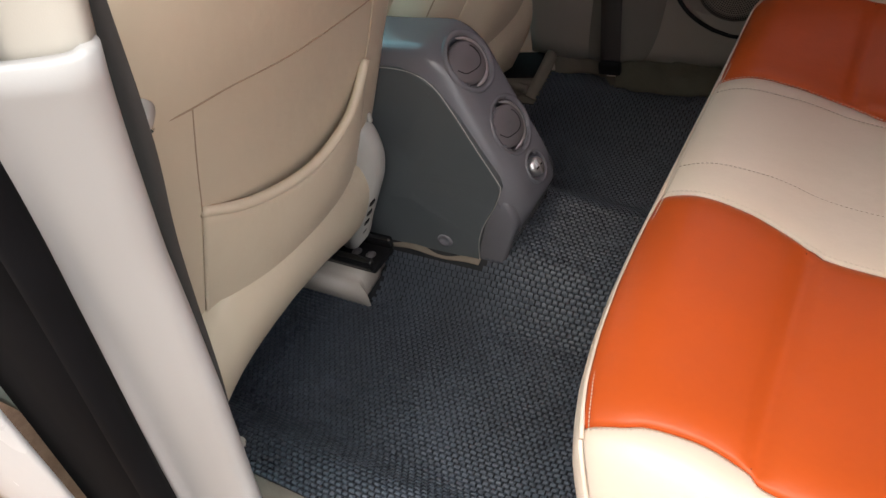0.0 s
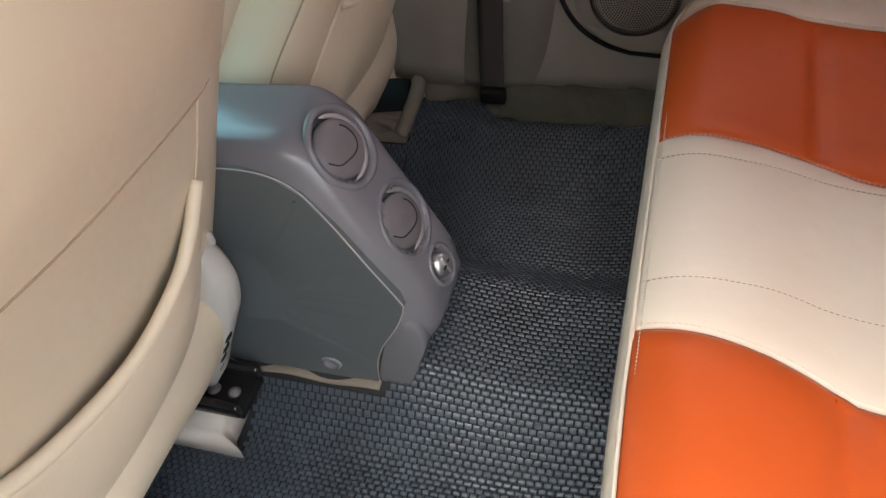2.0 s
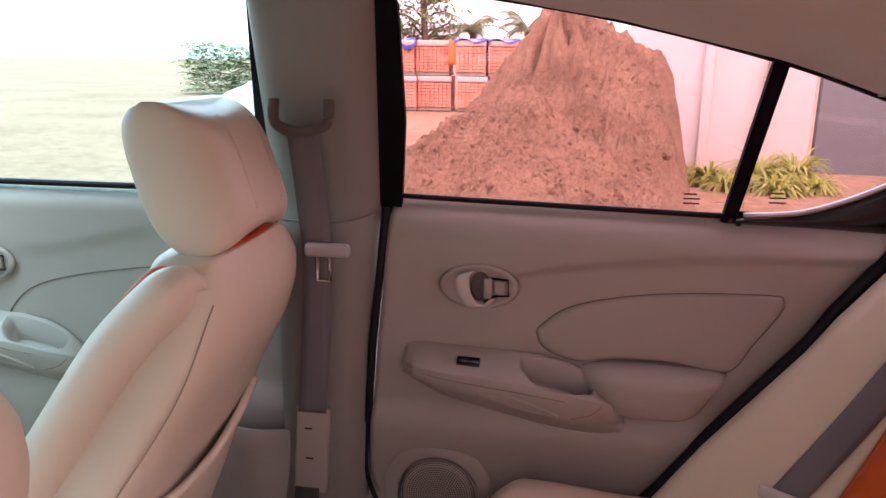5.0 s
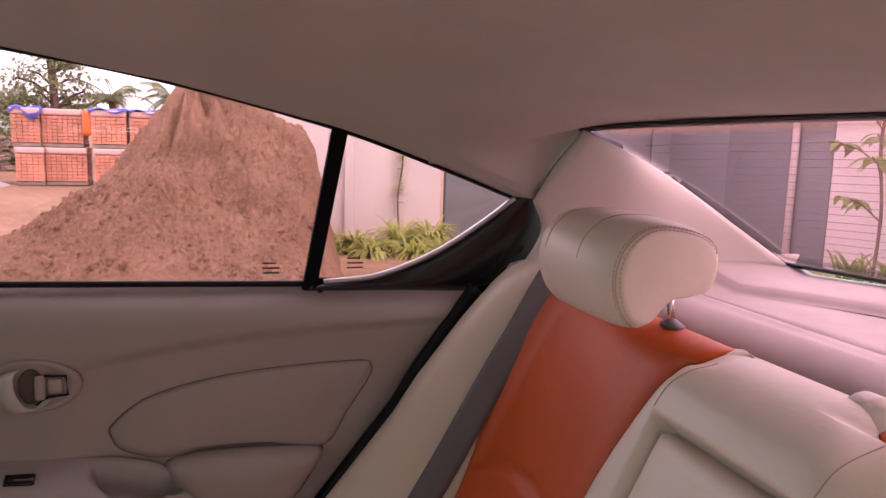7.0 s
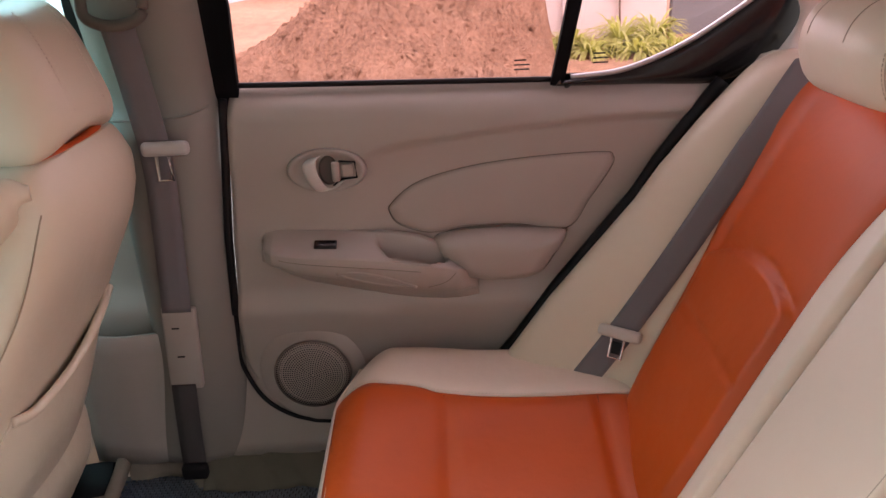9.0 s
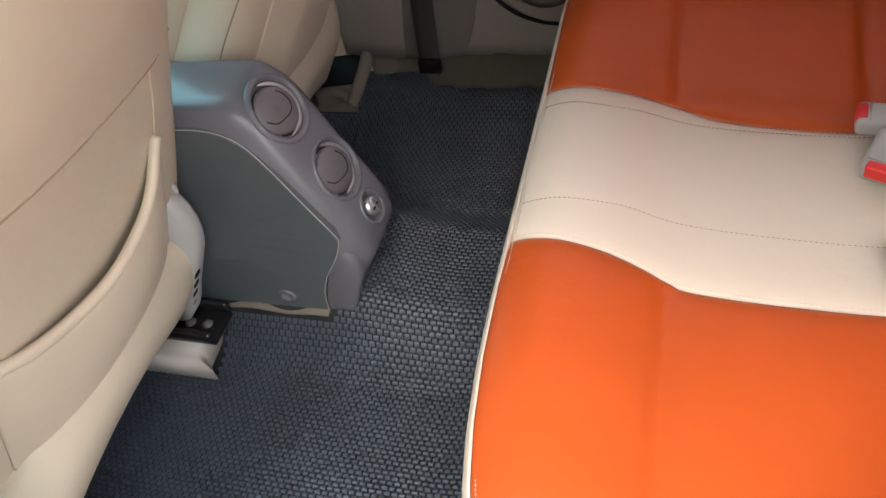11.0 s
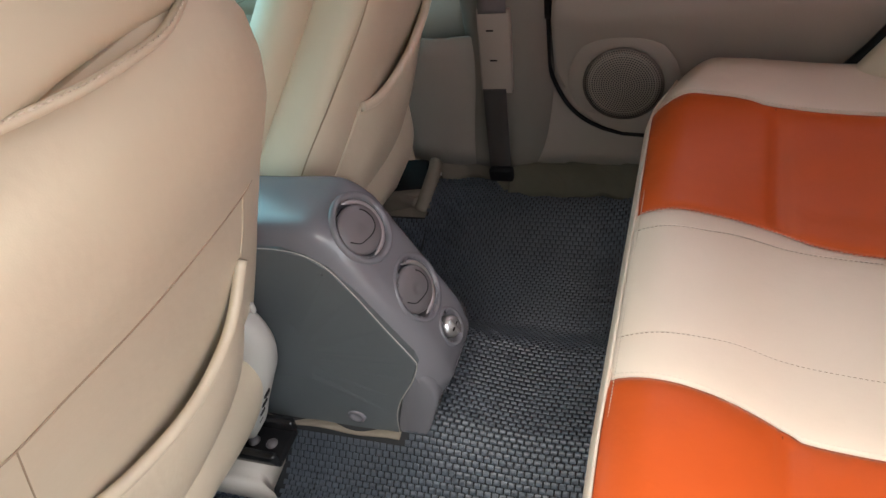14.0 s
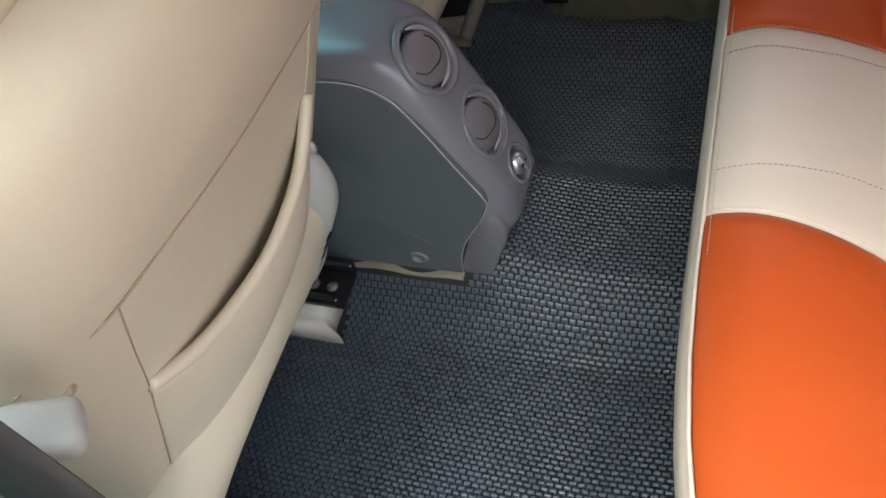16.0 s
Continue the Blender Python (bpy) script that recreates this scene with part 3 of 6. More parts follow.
def headrest_at(v, q, out=0.0):
    """A point on the padded block: v across it from -1 to 1, q from 0 to 1 round its side profile."""
    i = (q % 1.0) * 72
    f = i - int(i)
    a, b = HR_SIDE[int(i) % 72], HR_SIDE[(int(i) + 1) % 72]
    dx, dz = a + (b - a) * f
    s = 0.80 + 0.20 * max(0.0, 1 - abs(v) ** 7) ** 0.45 if v < 0 else 0.70 + 0.30 * max(0.0, 1 - v ** 4) ** 0.5
    r = math.hypot(dx, dz)
    k = s + out / r
    bow = 0.016 * abs(v) ** 2.5 * (dx < 0.03) * smooth01((0.03 - dx) / 0.08)
    return np.array((HR[0] + dx * k + bow, HR[1] + v * HR_W / 2, HR[2] + dz * k - 0.004 * v * v))


hr = thing("headrest", (HR[0], HR[1], HR[2] - 0.08), "cream leatherette rear headrest with stitched seams on steel posts", "headrest")
part("cushion", loft([[headrest_at(v, q) for q in np.linspace(0, 1, 72, endpoint=False)] for v in np.sin(np.linspace(-math.pi / 2, math.pi / 2, 41))]), CREAM, hr)


def headrest_seam(v, q0, q1, dv=0.0):
    """A line over the front and top at the place v across."""
    return np.array([headrest_at(v + dv * abs(k), -q0 + (q0 + q1) * k, 0.0004) for k in np.linspace(0, 1, 70)])


for v0 in (-0.955, 0.955):
    part("seam", tube(headrest_seam(v0, 0.16, 0.40), 0.0007, 5), SEAMCREAM, hr)
    for dv in (-0.028, 0.022):
        part("stitching", dashes(headrest_seam(v0 + dv, 0.16, 0.40), 0.0055, 0.0034, 0.0006), SEAMCREAM, hr)
for v0 in (-0.40, 0.40):
    part("seam", tube(headrest_seam(v0, -0.03, 0.26), 0.0005, 5), SEAMCREAM, hr)
for dy in (-0.042, 0.085):
    part("post", tube([(0.804, HR[1] + dy, 1.14), (0.792, HR[1] + dy, 1.245)], 0.0048, 12), CHROME, hr, "polished steel post")
    part("post_guide", lathe((0.802, HR[1] + dy, 1.169), (0.08, 0, 1), [(0.0, 0.0), (0.019, 0.0), (0.019, 0.004), (0.012, 0.007), (0.007, 0.010), (0.0, 0.010)], 20, (1, 0, 0), 0.7), VENT, hr)

part_side = thing("side_trim", (0.8, 0.66, 0.6), "greige side trim panel beside the rear backrest", "side trim", kind="structure")
part("trim", slab([[(x + 0.5 * (z - 0.7), 0.690 - 0.03 * (z > 1), z) for z in (0.55, 0.9, 1.135, 1.19)] for x in (0.50, 0.8, 1.1)], 0.01), TRIM, part_side)

# parcel shelf behind the backrest
def shelf_row(y):
    """Front to back: a rolled front edge, a flat, a low riser that bows with the glass and a rim."""
    u = (y - YC) / 0.455
    step, glass = 1.24 - 0.19 * u * u, 1.352 - 0.14 * u * u
    side = 0.030 * smooth01((y - 0.49) / 0.06) + 0.030 * smooth01((-0.34 - y) / 0.06)
    prof = [(0.86, 1.10), (0.868, 1.138), (0.885, 1.158), (0.91, 1.168), (0.935, 1.168), (0.965, 1.159), (0.99, 1.1535), (1.02, 1.152), (step - 0.02, 1.152), (step - 0.004, 1.1545), (step + 0.004, 1.166), (step + 0.016, 1.1715), (max(step + 0.03, (step + glass) / 2), 1.175), (max(step + 0.04, glass), 1.181)]
    return [(x, y, z + side * smooth01((x - 1.0) / 0.06)) for x, z in spline(prof, 66)]


shelf = thing("parcel_shelf", (1.0, YC, 1.1), "pale grey felt parcel shelf with rolled front edge", "shelf")
for nm, i, j in (("front_roll", 0, 36), ("shelf_panel", 35, 66)):
    part(nm, slab([shelf_row(y)[i:j] for y in np.linspace(-0.50, 0.65, 60)], 0.015), SHELF, shelf)


# ---- far side: rear door ----
def sill_z(x):
    return 1.160 - 0.026 * (x - 0.13)


DOOR_Z = (0.46, 0.55, 0.60, 0.669, 0.771, 0.95, 1.011, 1.148, 1.20)
DOOR_REAR = (0.15, 0.22, 0.27, 0.326, 0.395, 0.535, 0.572, 0.672, 0.70)


def door_y(x, z):
    """Depth of the moulded panel: a rolled shoulder, a waist crease and a hollow under the armrest."""
    y = 0.655
    top = sill_z(x)
    y += 0.022 * smooth01((z - (top - 0.05)) / 0.05) ** 2
    y -= 0.010 * smooth01((z - 0.98) / 0.10) * (1 - smooth01((z - (top - 0.06)) / 0.05))
    crease = 1.022 + 0.076 * (1 - math.exp(-max(x, 0.0) / 0.235))
    if x > 0.03:
        f = smooth01((x - 0.03) / 0.10)
        y += 0.010 * f * smooth01((crease + 0.004 - z) / 0.010)
    y -= 0.016 * smooth01((0.80 - z) / 0.06) * (1 - smooth01((0.76 - z) / 0.12))
    y += 0.004 * smooth01((0.74 - z) / 0.08)
    y -= 0.020 * smooth01((0.60 - z) / 0.10)
    return y


def left_edge(z):
    """Front edge of the door panel, rounded at the bottom corner."""
    x = lerp(z, (0.45, 0.64, 0.90, 1.15), (-0.198, -0.196, -0.178, -0.150))
    if z < 0.67:
        t = (0.67 - z) / 0.17
        x += 0.17 * (1 - math.sqrt(max(0.0, 1 - min(t, 1.0) ** 2)))
    return x


door = thing("rear_door", (0.2, 0.66, 0.50), "closed rear car door with greige moulded trim panel", "car door")
rows = []
for z in np.r_[np.linspace(0.502, 0.66, 26), np.linspace(0.672, 1.10, 60), np.linspace(1.105, 1.163, 22)]:
    a, b = left_edge(z), lerp(z, DOOR_Z, DOOR_REAR) + 0.02
    rows.append([(x, door_y(x, min(z, sill_z(x))), min(z, sill_z(x))) for x in np.linspace(a, b, 70)])
part("trim_panel", slab(rows, 0.02), TRIM, door)
# black rubber along the door's edge
edge = [(left_edge(z) - 0.008, 0.652 - 0.012 * smooth01((0.62 - z) / 0.08), z) for z in np.linspace(1.15, 0.503, 60)] + [(x, 0.639, 0.498) for x in np.linspace(0.0, 0.16, 6)]
part("edge_seal", tube(edge[:38], 0.0078, 8), BLACK, door)
part("edge_seal", tube(edge[36:], 0.0045, 8), BLACK, door)
part("edge_seal", tube([(lerp(z, DOOR_Z, DOOR_REAR) + 0.012, 0.646, z) for z in np.linspace(0.62, 1.145, 40)], 0.013, 8), BLACK, door)


def dy(x, z, out):
    return np.array((x, door_y(x, z) - out, z))


# armrest with pull cup
ARM_X = (-0.127, -0.120, -0.105, -0.08, -0.05, 0.05, 0.11, 0.16, 0.20, 0.228, 0.265)
ARM_BACK = (0.892, 0.902, 0.906, 0.907, 0.905, 0.900, 0.896, 0.886, 0.866, 0.838, 0.80)
ARM_FRONT = (0.872, 0.876, 0.878, 0.877, 0.874, 0.866, 0.858, 0.847, 0.838, 0.829, 0.80)
ARM_BOT = (0.862, 0.852, 0.840, 0.825, 0.812, 0.787, 0.775, 0.766, 0.762, 0.762, 0.770)
ARM_DEPTH = (0.002, 0.026, 0.044, 0.054, 0.057, 0.057, 0.055, 0.052, 0.047, 0.038, 0.004)


def arm_profile(x, n=54):
    """Height and depth round the armrest at x, from its back edge over the top to its foot."""
    zk, zf, zb, d = (lerp(x, ARM_X, q) for q in (ARM_BACK, ARM_FRONT, ARM_BOT, ARM_DEPTH))
    return spline([(zk + 0.003, -0.004), (zk, 0.003), (zk - 0.35 * (zk - zf), d * 0.40), (zf + 0.006, d * 0.92), (zf - 0.002, d), (zf - 0.018, d * 0.99), ((zf + zb) / 2 - 0.004, d * 0.80), (zb + 0.012, d * 0.36), (zb - 0.004, 0.0), (zb - 0.016, -0.010)], n)


def arm_face(x, z, out=0.0):
    """A point on the armrest's front face."""
    q = arm_profile(x)[24:]
    return 0.652 - float(np.interp(z, q[::-1, 0], q[::-1, 1])) - out


def door_armrest(parent, mat, dx=0.0, dy0=0.0):
    """A boat-shaped armrest with a sunk pull cup on top, a window switch and a grip rib."""
    rows_ = []
    for x in np.r_[np.linspace(-0.127, -0.085, 20), np.linspace(-0.08, 0.265, 76)]:
        prof = arm_profile(x)
        row = []
        for i, (z, d) in enumerate(prof):
            u = i / 53
            lens = 0.335 - 0.10 * smooth01((0.120 - x) / 0.045) - 0.05 * smooth01((x - 0.170) / 0.035)
            sink = 0.050 * smooth01((x - 0.082) / 0.008) * smooth01((0.208 - x) / 0.008) * smooth01((u - 0.135) / 0.018) * smooth01((lens - u) / 0.018)
            row.append((x + dx, 0.652 + dy0 - d + 0.3 * sink, z - sink))
        rows_.append(row)
    arm = part("door_armrest", slab(rows_, 0.004), mat, parent, "moulded armrest with pull cup and window switch")
    part("window_switch", rbox((-0.008 + dx, 0.622 + dy0, 0.8895), (0.040, 0.018, 0.007), 0.002, turn=(30, 2, 0)), GLOSSBLACK, arm, "black window switch")
    top_rib = [(x + dx, arm_face(x, z, -0.0015) + dy0, z) for x, z in spline([(0.010, 0.842, 0), (0.05, 0.842, 0), (0.10, 0.828, 0), (0.150, 0.805, 0)], 30)[:, :2]]
    low_rib = [(x + dx, arm_face(x, z, -0.002) + dy0, z) for x, z in spline([(0.010, 0.842, 0), (0.04, 0.828, 0), (0.09, 0.812, 0), (0.150, 0.803, 0)], 30)[:, :2]]
    part("armrest_rib", tube(top_rib, 0.0042, 8), mat, arm)
    part("armrest_rib", tube(low_rib, 0.0034, 8), mat, arm)
    part("armrest_line", tube([(x + dx, arm_face(x, z, 0.0) + dy0, z) for x, z in spline([(0.222, 0.828, 0), (0.205, 0.813, 0), (0.172, 0.802, 0)], 16)[:, :2]], 0.0008, 5), SEAMTRIM, arm)
    part("armrest_line", tube([(x + dx, arm_face(x, z, 0.0) + dy0, z) for x, z in spline([(-0.09, 0.872, 0), (-0.02, 0.862, 0), (0.08, 0.850, 0), (0.16, 0.838, 0)], 30)[:, :2]], 0.0007, 5), SEAMTRIM, arm)
    return arm


door_armrest(door, TRIM)


def door_outline(pts, n, out):
    return [dy(x, z, out) for x, z in spline([(a, b, 0) for a, b in pts], n, True)[:, :2]]


# the soft insert above, and the elbow pad
insert = [(0.108, 0.930), (0.112, 0.948), (0.16, 0.985), (0.25, 1.010), (0.36, 1.023), (0.485, 1.027), (0.508, 1.018), (0.505, 0.995), (0.47, 0.94), (0.430, 0.885), (0.34, 0.897), (0.24, 0.898), (0.18, 0.888), (0.125, 0.905)]
part("soft_insert", loft([door_outline([(0.31 + (x - 0.31) * k, 0.955 + (z - 0.955) * k) for x, z in insert], 90, o) for k, o in ((1.0, -0.004), (0.99, 0.0015), (0.97, 0.0045), (0.90, 0.006), (0.6, 0.008), (0.2, 0.009))]), TRIM, door, "padded soft trim insert")
part("insert_line", tube(door_outline(insert, 120, 0.0006), 0.0011, 5, True), SEAMTRIM, door)
elbow = [(0.185, 0.878), (0.24, 0.893), (0.34, 0.893), (0.428, 0.882), (0.405, 0.835), (0.375, 0.800), (0.30, 0.793), (0.235, 0.803), (0.205, 0.830)]
part("elbow_pad", loft([door_outline([(0.31 + (x - 0.31) * k, 0.845 + (z - 0.845) * k) for x, z in elbow], 80, o) for k, o in ((1.0, -0.002), (0.975, 0.010), (0.93, 0.022), (0.84, 0.034), (0.6, 0.042), (0.2, 0.044))]), TRIM, door, "padded elbow rest")
part("insert_line", tube([dy(x, z, 0.003) for x, z in spline([(0.190, 0.882, 0), (0.24, 0.895, 0), (0.34, 0.896, 0), (0.430, 0.884, 0)], 40)[:, :2]], 0.0012, 5), SEAMTRIM, door)
part("insert_line", tube([dy(x, z, 0.003) for x, z in spline([(0.430, 0.882, 0), (0.408, 0.835, 0), (0.385, 0.803, 0), (0.355, 0.795, 0), (0.30, 0.792, 0)], 40)[:, :2]], 0.0009, 5), SEAMTRIM, door)


def inside_handle(parent, x, z, y, s=1.0):
    """An oval dish with a hooked pull lever and a lock tab."""
    part("handle_dish", lathe((x, y, z), (0, -1, 0), [(0.0, 0.002), (0.045, 0.002), (0.055, 0.004), (0.063, 0.009), (0.067, 0.006), (0.070, 0.0)], 48, (0, 0, 1), 0.58), TRIM, parent)
    lever = spline([(x - 0.020, y - 0.014, z + 0.026), (x - 0.026, y - 0.024, z + 0.018), (x - 0.022, y - 0.028, z - 0.005), (x - 0.008, y - 0.024, z - 0.027), (x + 0.012, y - 0.014, z - 0.029), (x + 0.026, y - 0.010, z - 0.018)], 30)
    S = []
    for i, p in enumerate(lever):
        w = 0.013 * (1.0 - 0.5 * i / 29)
        S.append([p + np.array((w * math.cos(q), 0.0045 * math.sin(q), 0.3 * w * math.cos(q))) for q in np.linspace(0, 2 * math.pi, 14, endpoint=False)])
    part("door_handle", loft(S), TRIM_PALE, parent, "hooked pull lever")
    # flat dark disc: the shade behind the lever, painted rather than hollowed out
    part("lever_well_shade", lathe((x + 0.003, y - 0.0045, z), (0, -1, 0), [(0.0, 0.0), (0.013, 0.0), (0.016, 0.002), (0.017, -0.002)], 28, (0, 0, 1), 1.55, False), SEAM, parent)
    part("lever_web", rbox((x + 0.016, y - 0.009, z - 0.001), (0.014, 0.008, 0.036), 0.003), TRIM, parent)
    part("lock_tab", rbox((x + 0.036, y - 0.008, z + 0.001), (0.019, 0.009, 0.022), 0.003), TRIM, parent)
    part("lock_gap", tube([(x + 0.022, y - 0.0085, z + 0.017), (x + 0.050, y - 0.0085, z + 0.015), (x + 0.052, y - 0.0085, z - 0.013), (x + 0.026, y - 0.0085, z - 0.015), (x + 0.010, y - 0.0085, z - 0.026)], 0.0020, 5), BLACK, parent)


inside_handle(door, 0.005, 1.020, door_y(0.0, 1.02) - 0.004)


def speaker(parent, x, z, y):
    """A round raised bezel with a perforated grille."""
    part("speaker_bezel", lathe((x, y + 0.004, z), (0, -1, 0), [(0.104, -0.005), (0.098, -0.0015), (0.088, 0.0005), (0.080, 0.0015), (0.077, 0.0015), (0.0745, 0.0005)], 56, (0, 0, 1), 1.0, False), TRIM, parent)
    g = part("speaker_grille", lathe((x, y, z), (0, -1, 0), [(0.0755, 0.001), (0.060, 0.0025), (0.03, 0.0035), (0.004, 0.004)], 56), TRIM, parent, "perforated speaker grille")
    V, F = [], []
    k = 0
    for ring in range(1, 17):
        r = ring * 0.0044
        for i in range(6 * ring):
            q = i * 2 * math.pi / (6 * ring) + ring * 0.5
            cx, cz = x + r * math.cos(q), z + r * math.sin(q)
            yy = y - 0.0047 + 0.0032 * (r / 0.072) ** 2
            V += [(cx + 0.0016 * math.cos(a), yy, cz + 0.0016 * math.sin(a)) for a in np.linspace(0, 2 * math.pi, 6, endpoint=False)]
            F.append(tuple(range(k, k + 6)))
            k += 6
    part("holes", (V, F), BLACK, g, kind="stuff")


speaker(door, -0.064, 0.609, 0.644)

# side window: frame, divider, quarter light
def pane_y(z):
    return 0.677 - 0.26 * (z - 1.15)


def wy(x, z, out=0.0):
    return np.array((x, pane_y(z) - out, z))


TOPLINE = [(-0.15, 1.506), (0.01, 1.486), (0.21, 1.453), (0.44, 1.398), (0.60, 1.345), (0.745, 1.292)]
frame_post = [(-0.185, 1.120), (-0.136, 1.122), (-0.134, 1.152), (-0.120, 1.30), (-0.122, 1.48), (-0.135, 1.506), (-0.195, 1.506), (-0.190, 1.30)]
win = thing("window_1", (0.3, 0.67, 1.15), "tinted rear side window with black rubber frame and divider", "car window", kind="structure")
part("window_frame", prism([wy(x, z, 0.012) for x, z in frame_post], (0, 0.014, 0)), MATTEBLACK, win, smooth=False)
part("window_frame", prism([wy(x, z, 0.014) for x, z in ((0.396, 1.146), (0.418, 1.146), (0.456, 1.400), (0.433, 1.405))], (0, 0.014, 0)), MATTEBLACK, win, "black divider bar", smooth=False)
part("window_seal", tube([wy(x, z + 0.002, 0.006) for x, z in spline([(a, b, 0) for a, b in TOPLINE], 50)[:, :2]], 0.0032, 8), BLACK, win)
part("headliner_edge", slab([[np.array(roof_at(x, 1.0)) * (1 - k) + wy(x, z + 0.006, -0.010) * k for k in np.linspace(0, 1, 4)] for x, z in spline([(a, b, 0) for a, b in TOPLINE[:5]], 40)[:, :2]], 0.004), HEADLINER, win, "greige lining turned to the glass")
part("window_seal", tube([wy(x, sill_z(x) + 0.002, 0.004) for x in np.linspace(-0.14, 0.40, 20)], 0.005, 8), BLACK, win)
QUARTER = [(0.430, 1.158), (0.52, 1.168), (0.61, 1.205), (0.685, 1.255), (0.738, 1.298)]
qc = spline([(a, b, 0) for a, b in QUARTER], 30)[:, :2]
outer = spline([(0.40, 1.143, 0), (0.55, 1.140, 0), (0.71, 1.138, 0), (0.805, 1.18, 0), (0.845, 1.25, 0), (0.80, 1.33, 0)], 30)[:, :2]
part("quarter_surround", slab([[wy(a + (c - a) * k, b + (d - b) * k, 0.008 + 0.012 * math.sin(k * 3.1)) for k in np.linspace(0, 1, 8)] for (a, b), (c, d) in zip(qc, outer)], 0.02), GLOSSBLACK, win, "gloss black quarter light surround")
part("quarter_base", prism([(x, 0.684, z) for x, z in ((0.41, 1.141), (0.72, 1.150), (0.86, 1.20), (0.92, 1.06), (0.60, 1.02), (0.50, 1.08))], (0, 0.012, 0)), MATTEBLACK, win, smooth=False)
part("window_seal", tube([wy(a, b, 0.010) for a, b in qc], 0.0045, 8), SILVER, win, "pale glass edge")
glass_top = spline([(a, b, 0) for a, b in TOPLINE], 40)[:, :2]
pane = part("pane", slab([[wy(x, min(sill_z(x), 1.17) - 0.01 + (z + 0.01 - sill_z(x)) * k, -0.006) for k in np.linspace(0, 1, 3)] for x, z in glass_top if x < 0.44], 0.004), GLASS, win)
pane = part("pane", slab([[wy(x, lerp(x, qc[:, 0], qc[:, 1]) + (z + 0.008 - lerp(x, qc[:, 0], qc[:, 1])) * k, -0.006) for k in np.linspace(0, 1, 3)] for x, z in glass_top if x > 0.42], 0.004), GLASS, win)
for x0, z0 in ((0.335, 1.172), (0.468, 1.178)):      # etched glazing marks, kept as bars
    for i in range(3):
        part("glazing_mark", prism([wy(x0 + a, z0 + 0.008 * i + b, -0.003) for a, b in ((0, 0), (0.026 - 0.006 * (i == 2), 0), (0.026 - 0.006 * (i == 2), 0.0025), (0, 0.0025))], (0, 0.0006, 0)), BLACK, win, smooth=False)

# rear pillar trim between the side window and the rear glass; the headliner runs down to its seam
seam_line = spline(SEAM_LINE, 20)
a1 = spline([(0.72, 0.635, 1.10), (0.88, 0.605, 1.145), (1.02, 0.572, 1.176), (1.13, 0.553, 1.184), (1.20, 0.53, 1.19)], 20)
left = spline([(0.760, 0.598, 1.300), (0.778, 0.606, 1.245), (0.745, 0.625, 1.17), (0.72, 0.635, 1.10)], 20)
right = np.array([np.array((0.802, 0.527, 1.412)) * (1 - v) + np.array((1.20, 0.527, 1.199)) * v + np.array((0.006, 0, 0.005)) * math.sin(math.pi * v) for v in np.linspace(0, 1, 20)])
P = []
for i in range(20):
    v = i / 19
    row = []
    for j in range(20):
        u = j / 19
        c = (1 - u) * left[i] + u * right[i] + (1 - v) * seam_line[j] + v * a1[j] - ((1 - u) * (1 - v) * seam_line[0] + u * (1 - v) * seam_line[-1] + (1 - u) * v * a1[0] + u * v * a1[-1])
        row.append(c + np.array((0, -0.022, 0.004)) * math.sin(math.pi * u) * math.sin(math.pi * min(v + 0.1, 1)))
    P.append(row)
cpil = thing("pillar_trim", (0.9, 0.6, 1.15), "smooth pale rear pillar trim beside the rear glass", "pillar trim", kind="structure")
# lightened colour stands in for skylight through the rear glass
part("trim", slab(P, 0.012), LITPILLAR, cpil)
part("seam", tube(seam_line, 0.0016, 6), SEAM, cpil)

# rear glass with heater lines
rw = thing("window_2", (1.0, YC, 1.2), "pink-tinted rear glass with fine heater lines and black edge", "car window", kind="structure")


def rear_at(u, v):
    """u from the near to the far side, v from top to bottom."""
    top = np.array((0.885 - 0.085 * u * u, YC + u * 0.455, 1.424 - 0.012 * u * u))
    bot = np.array((1.34 - 0.14 * u * u, YC + u * 0.455, 1.183 + 0.012 * u * u))
    return top + (bot - top) * v + np.array((0.02, 0, 0.02)) * math.sin(math.pi * v) * (1 - 0.7 * u * u)


pane = part("pane", slab([[rear_at(u, v) for u in np.linspace(-1, 1, 25)] for v in np.linspace(0, 1, 10)], 0.004), REARGLASS, rw)
for u in (-1, 1):
    part("edge_band", tube([rear_at(u, v) for v in np.linspace(0, 1, 24)], 0.007, 8, flat=0.5), GLOSSBLACK, rw)
for v in (0, 1):
    part("edge_band", tube([rear_at(u, v) for u in np.linspace(-1, 1, 24)], 0.008, 8, flat=0.5), GLOSSBLACK, rw)
for v in np.linspace(0.12, 0.92, 17):
    part("heater_line", tube([rear_at(u, v) + np.array((-0.002, 0, -0.003)) for u in np.linspace(-0.9, 0.86, 14)], 0.0004, 4), SEAM, rw)

# ---- far side: middle pillar with belt ----
bp = thing("pillar_trim", (-0.28, 0.62, 0.45), "pale moulded middle pillar trim between the doors", "pillar trim", kind="structure")
rows = []
for z in np.linspace(0.43, 1.56, 60):
    lo = smooth01((1.16 - z) / 0.06)
    xa, xb = -0.365 - 0.05 * smooth01((0.70 - z) / 0.3), lerp(z, (0.43, 0.9, 1.12, 1.18, 1.5), (-0.200, -0.190, -0.168, -0.165, -0.150))
    yb = 0.640 - 0.26 * max(0, z - 1.15) - 0.012 * lo
    rows.append([(xa + (xb - xa) * u, yb + 0.035 * (abs(2 * u - 1) ** 5) - 0.012 * math.sin(math.pi * u), z) for u in np.linspace(0, 1, 26)])
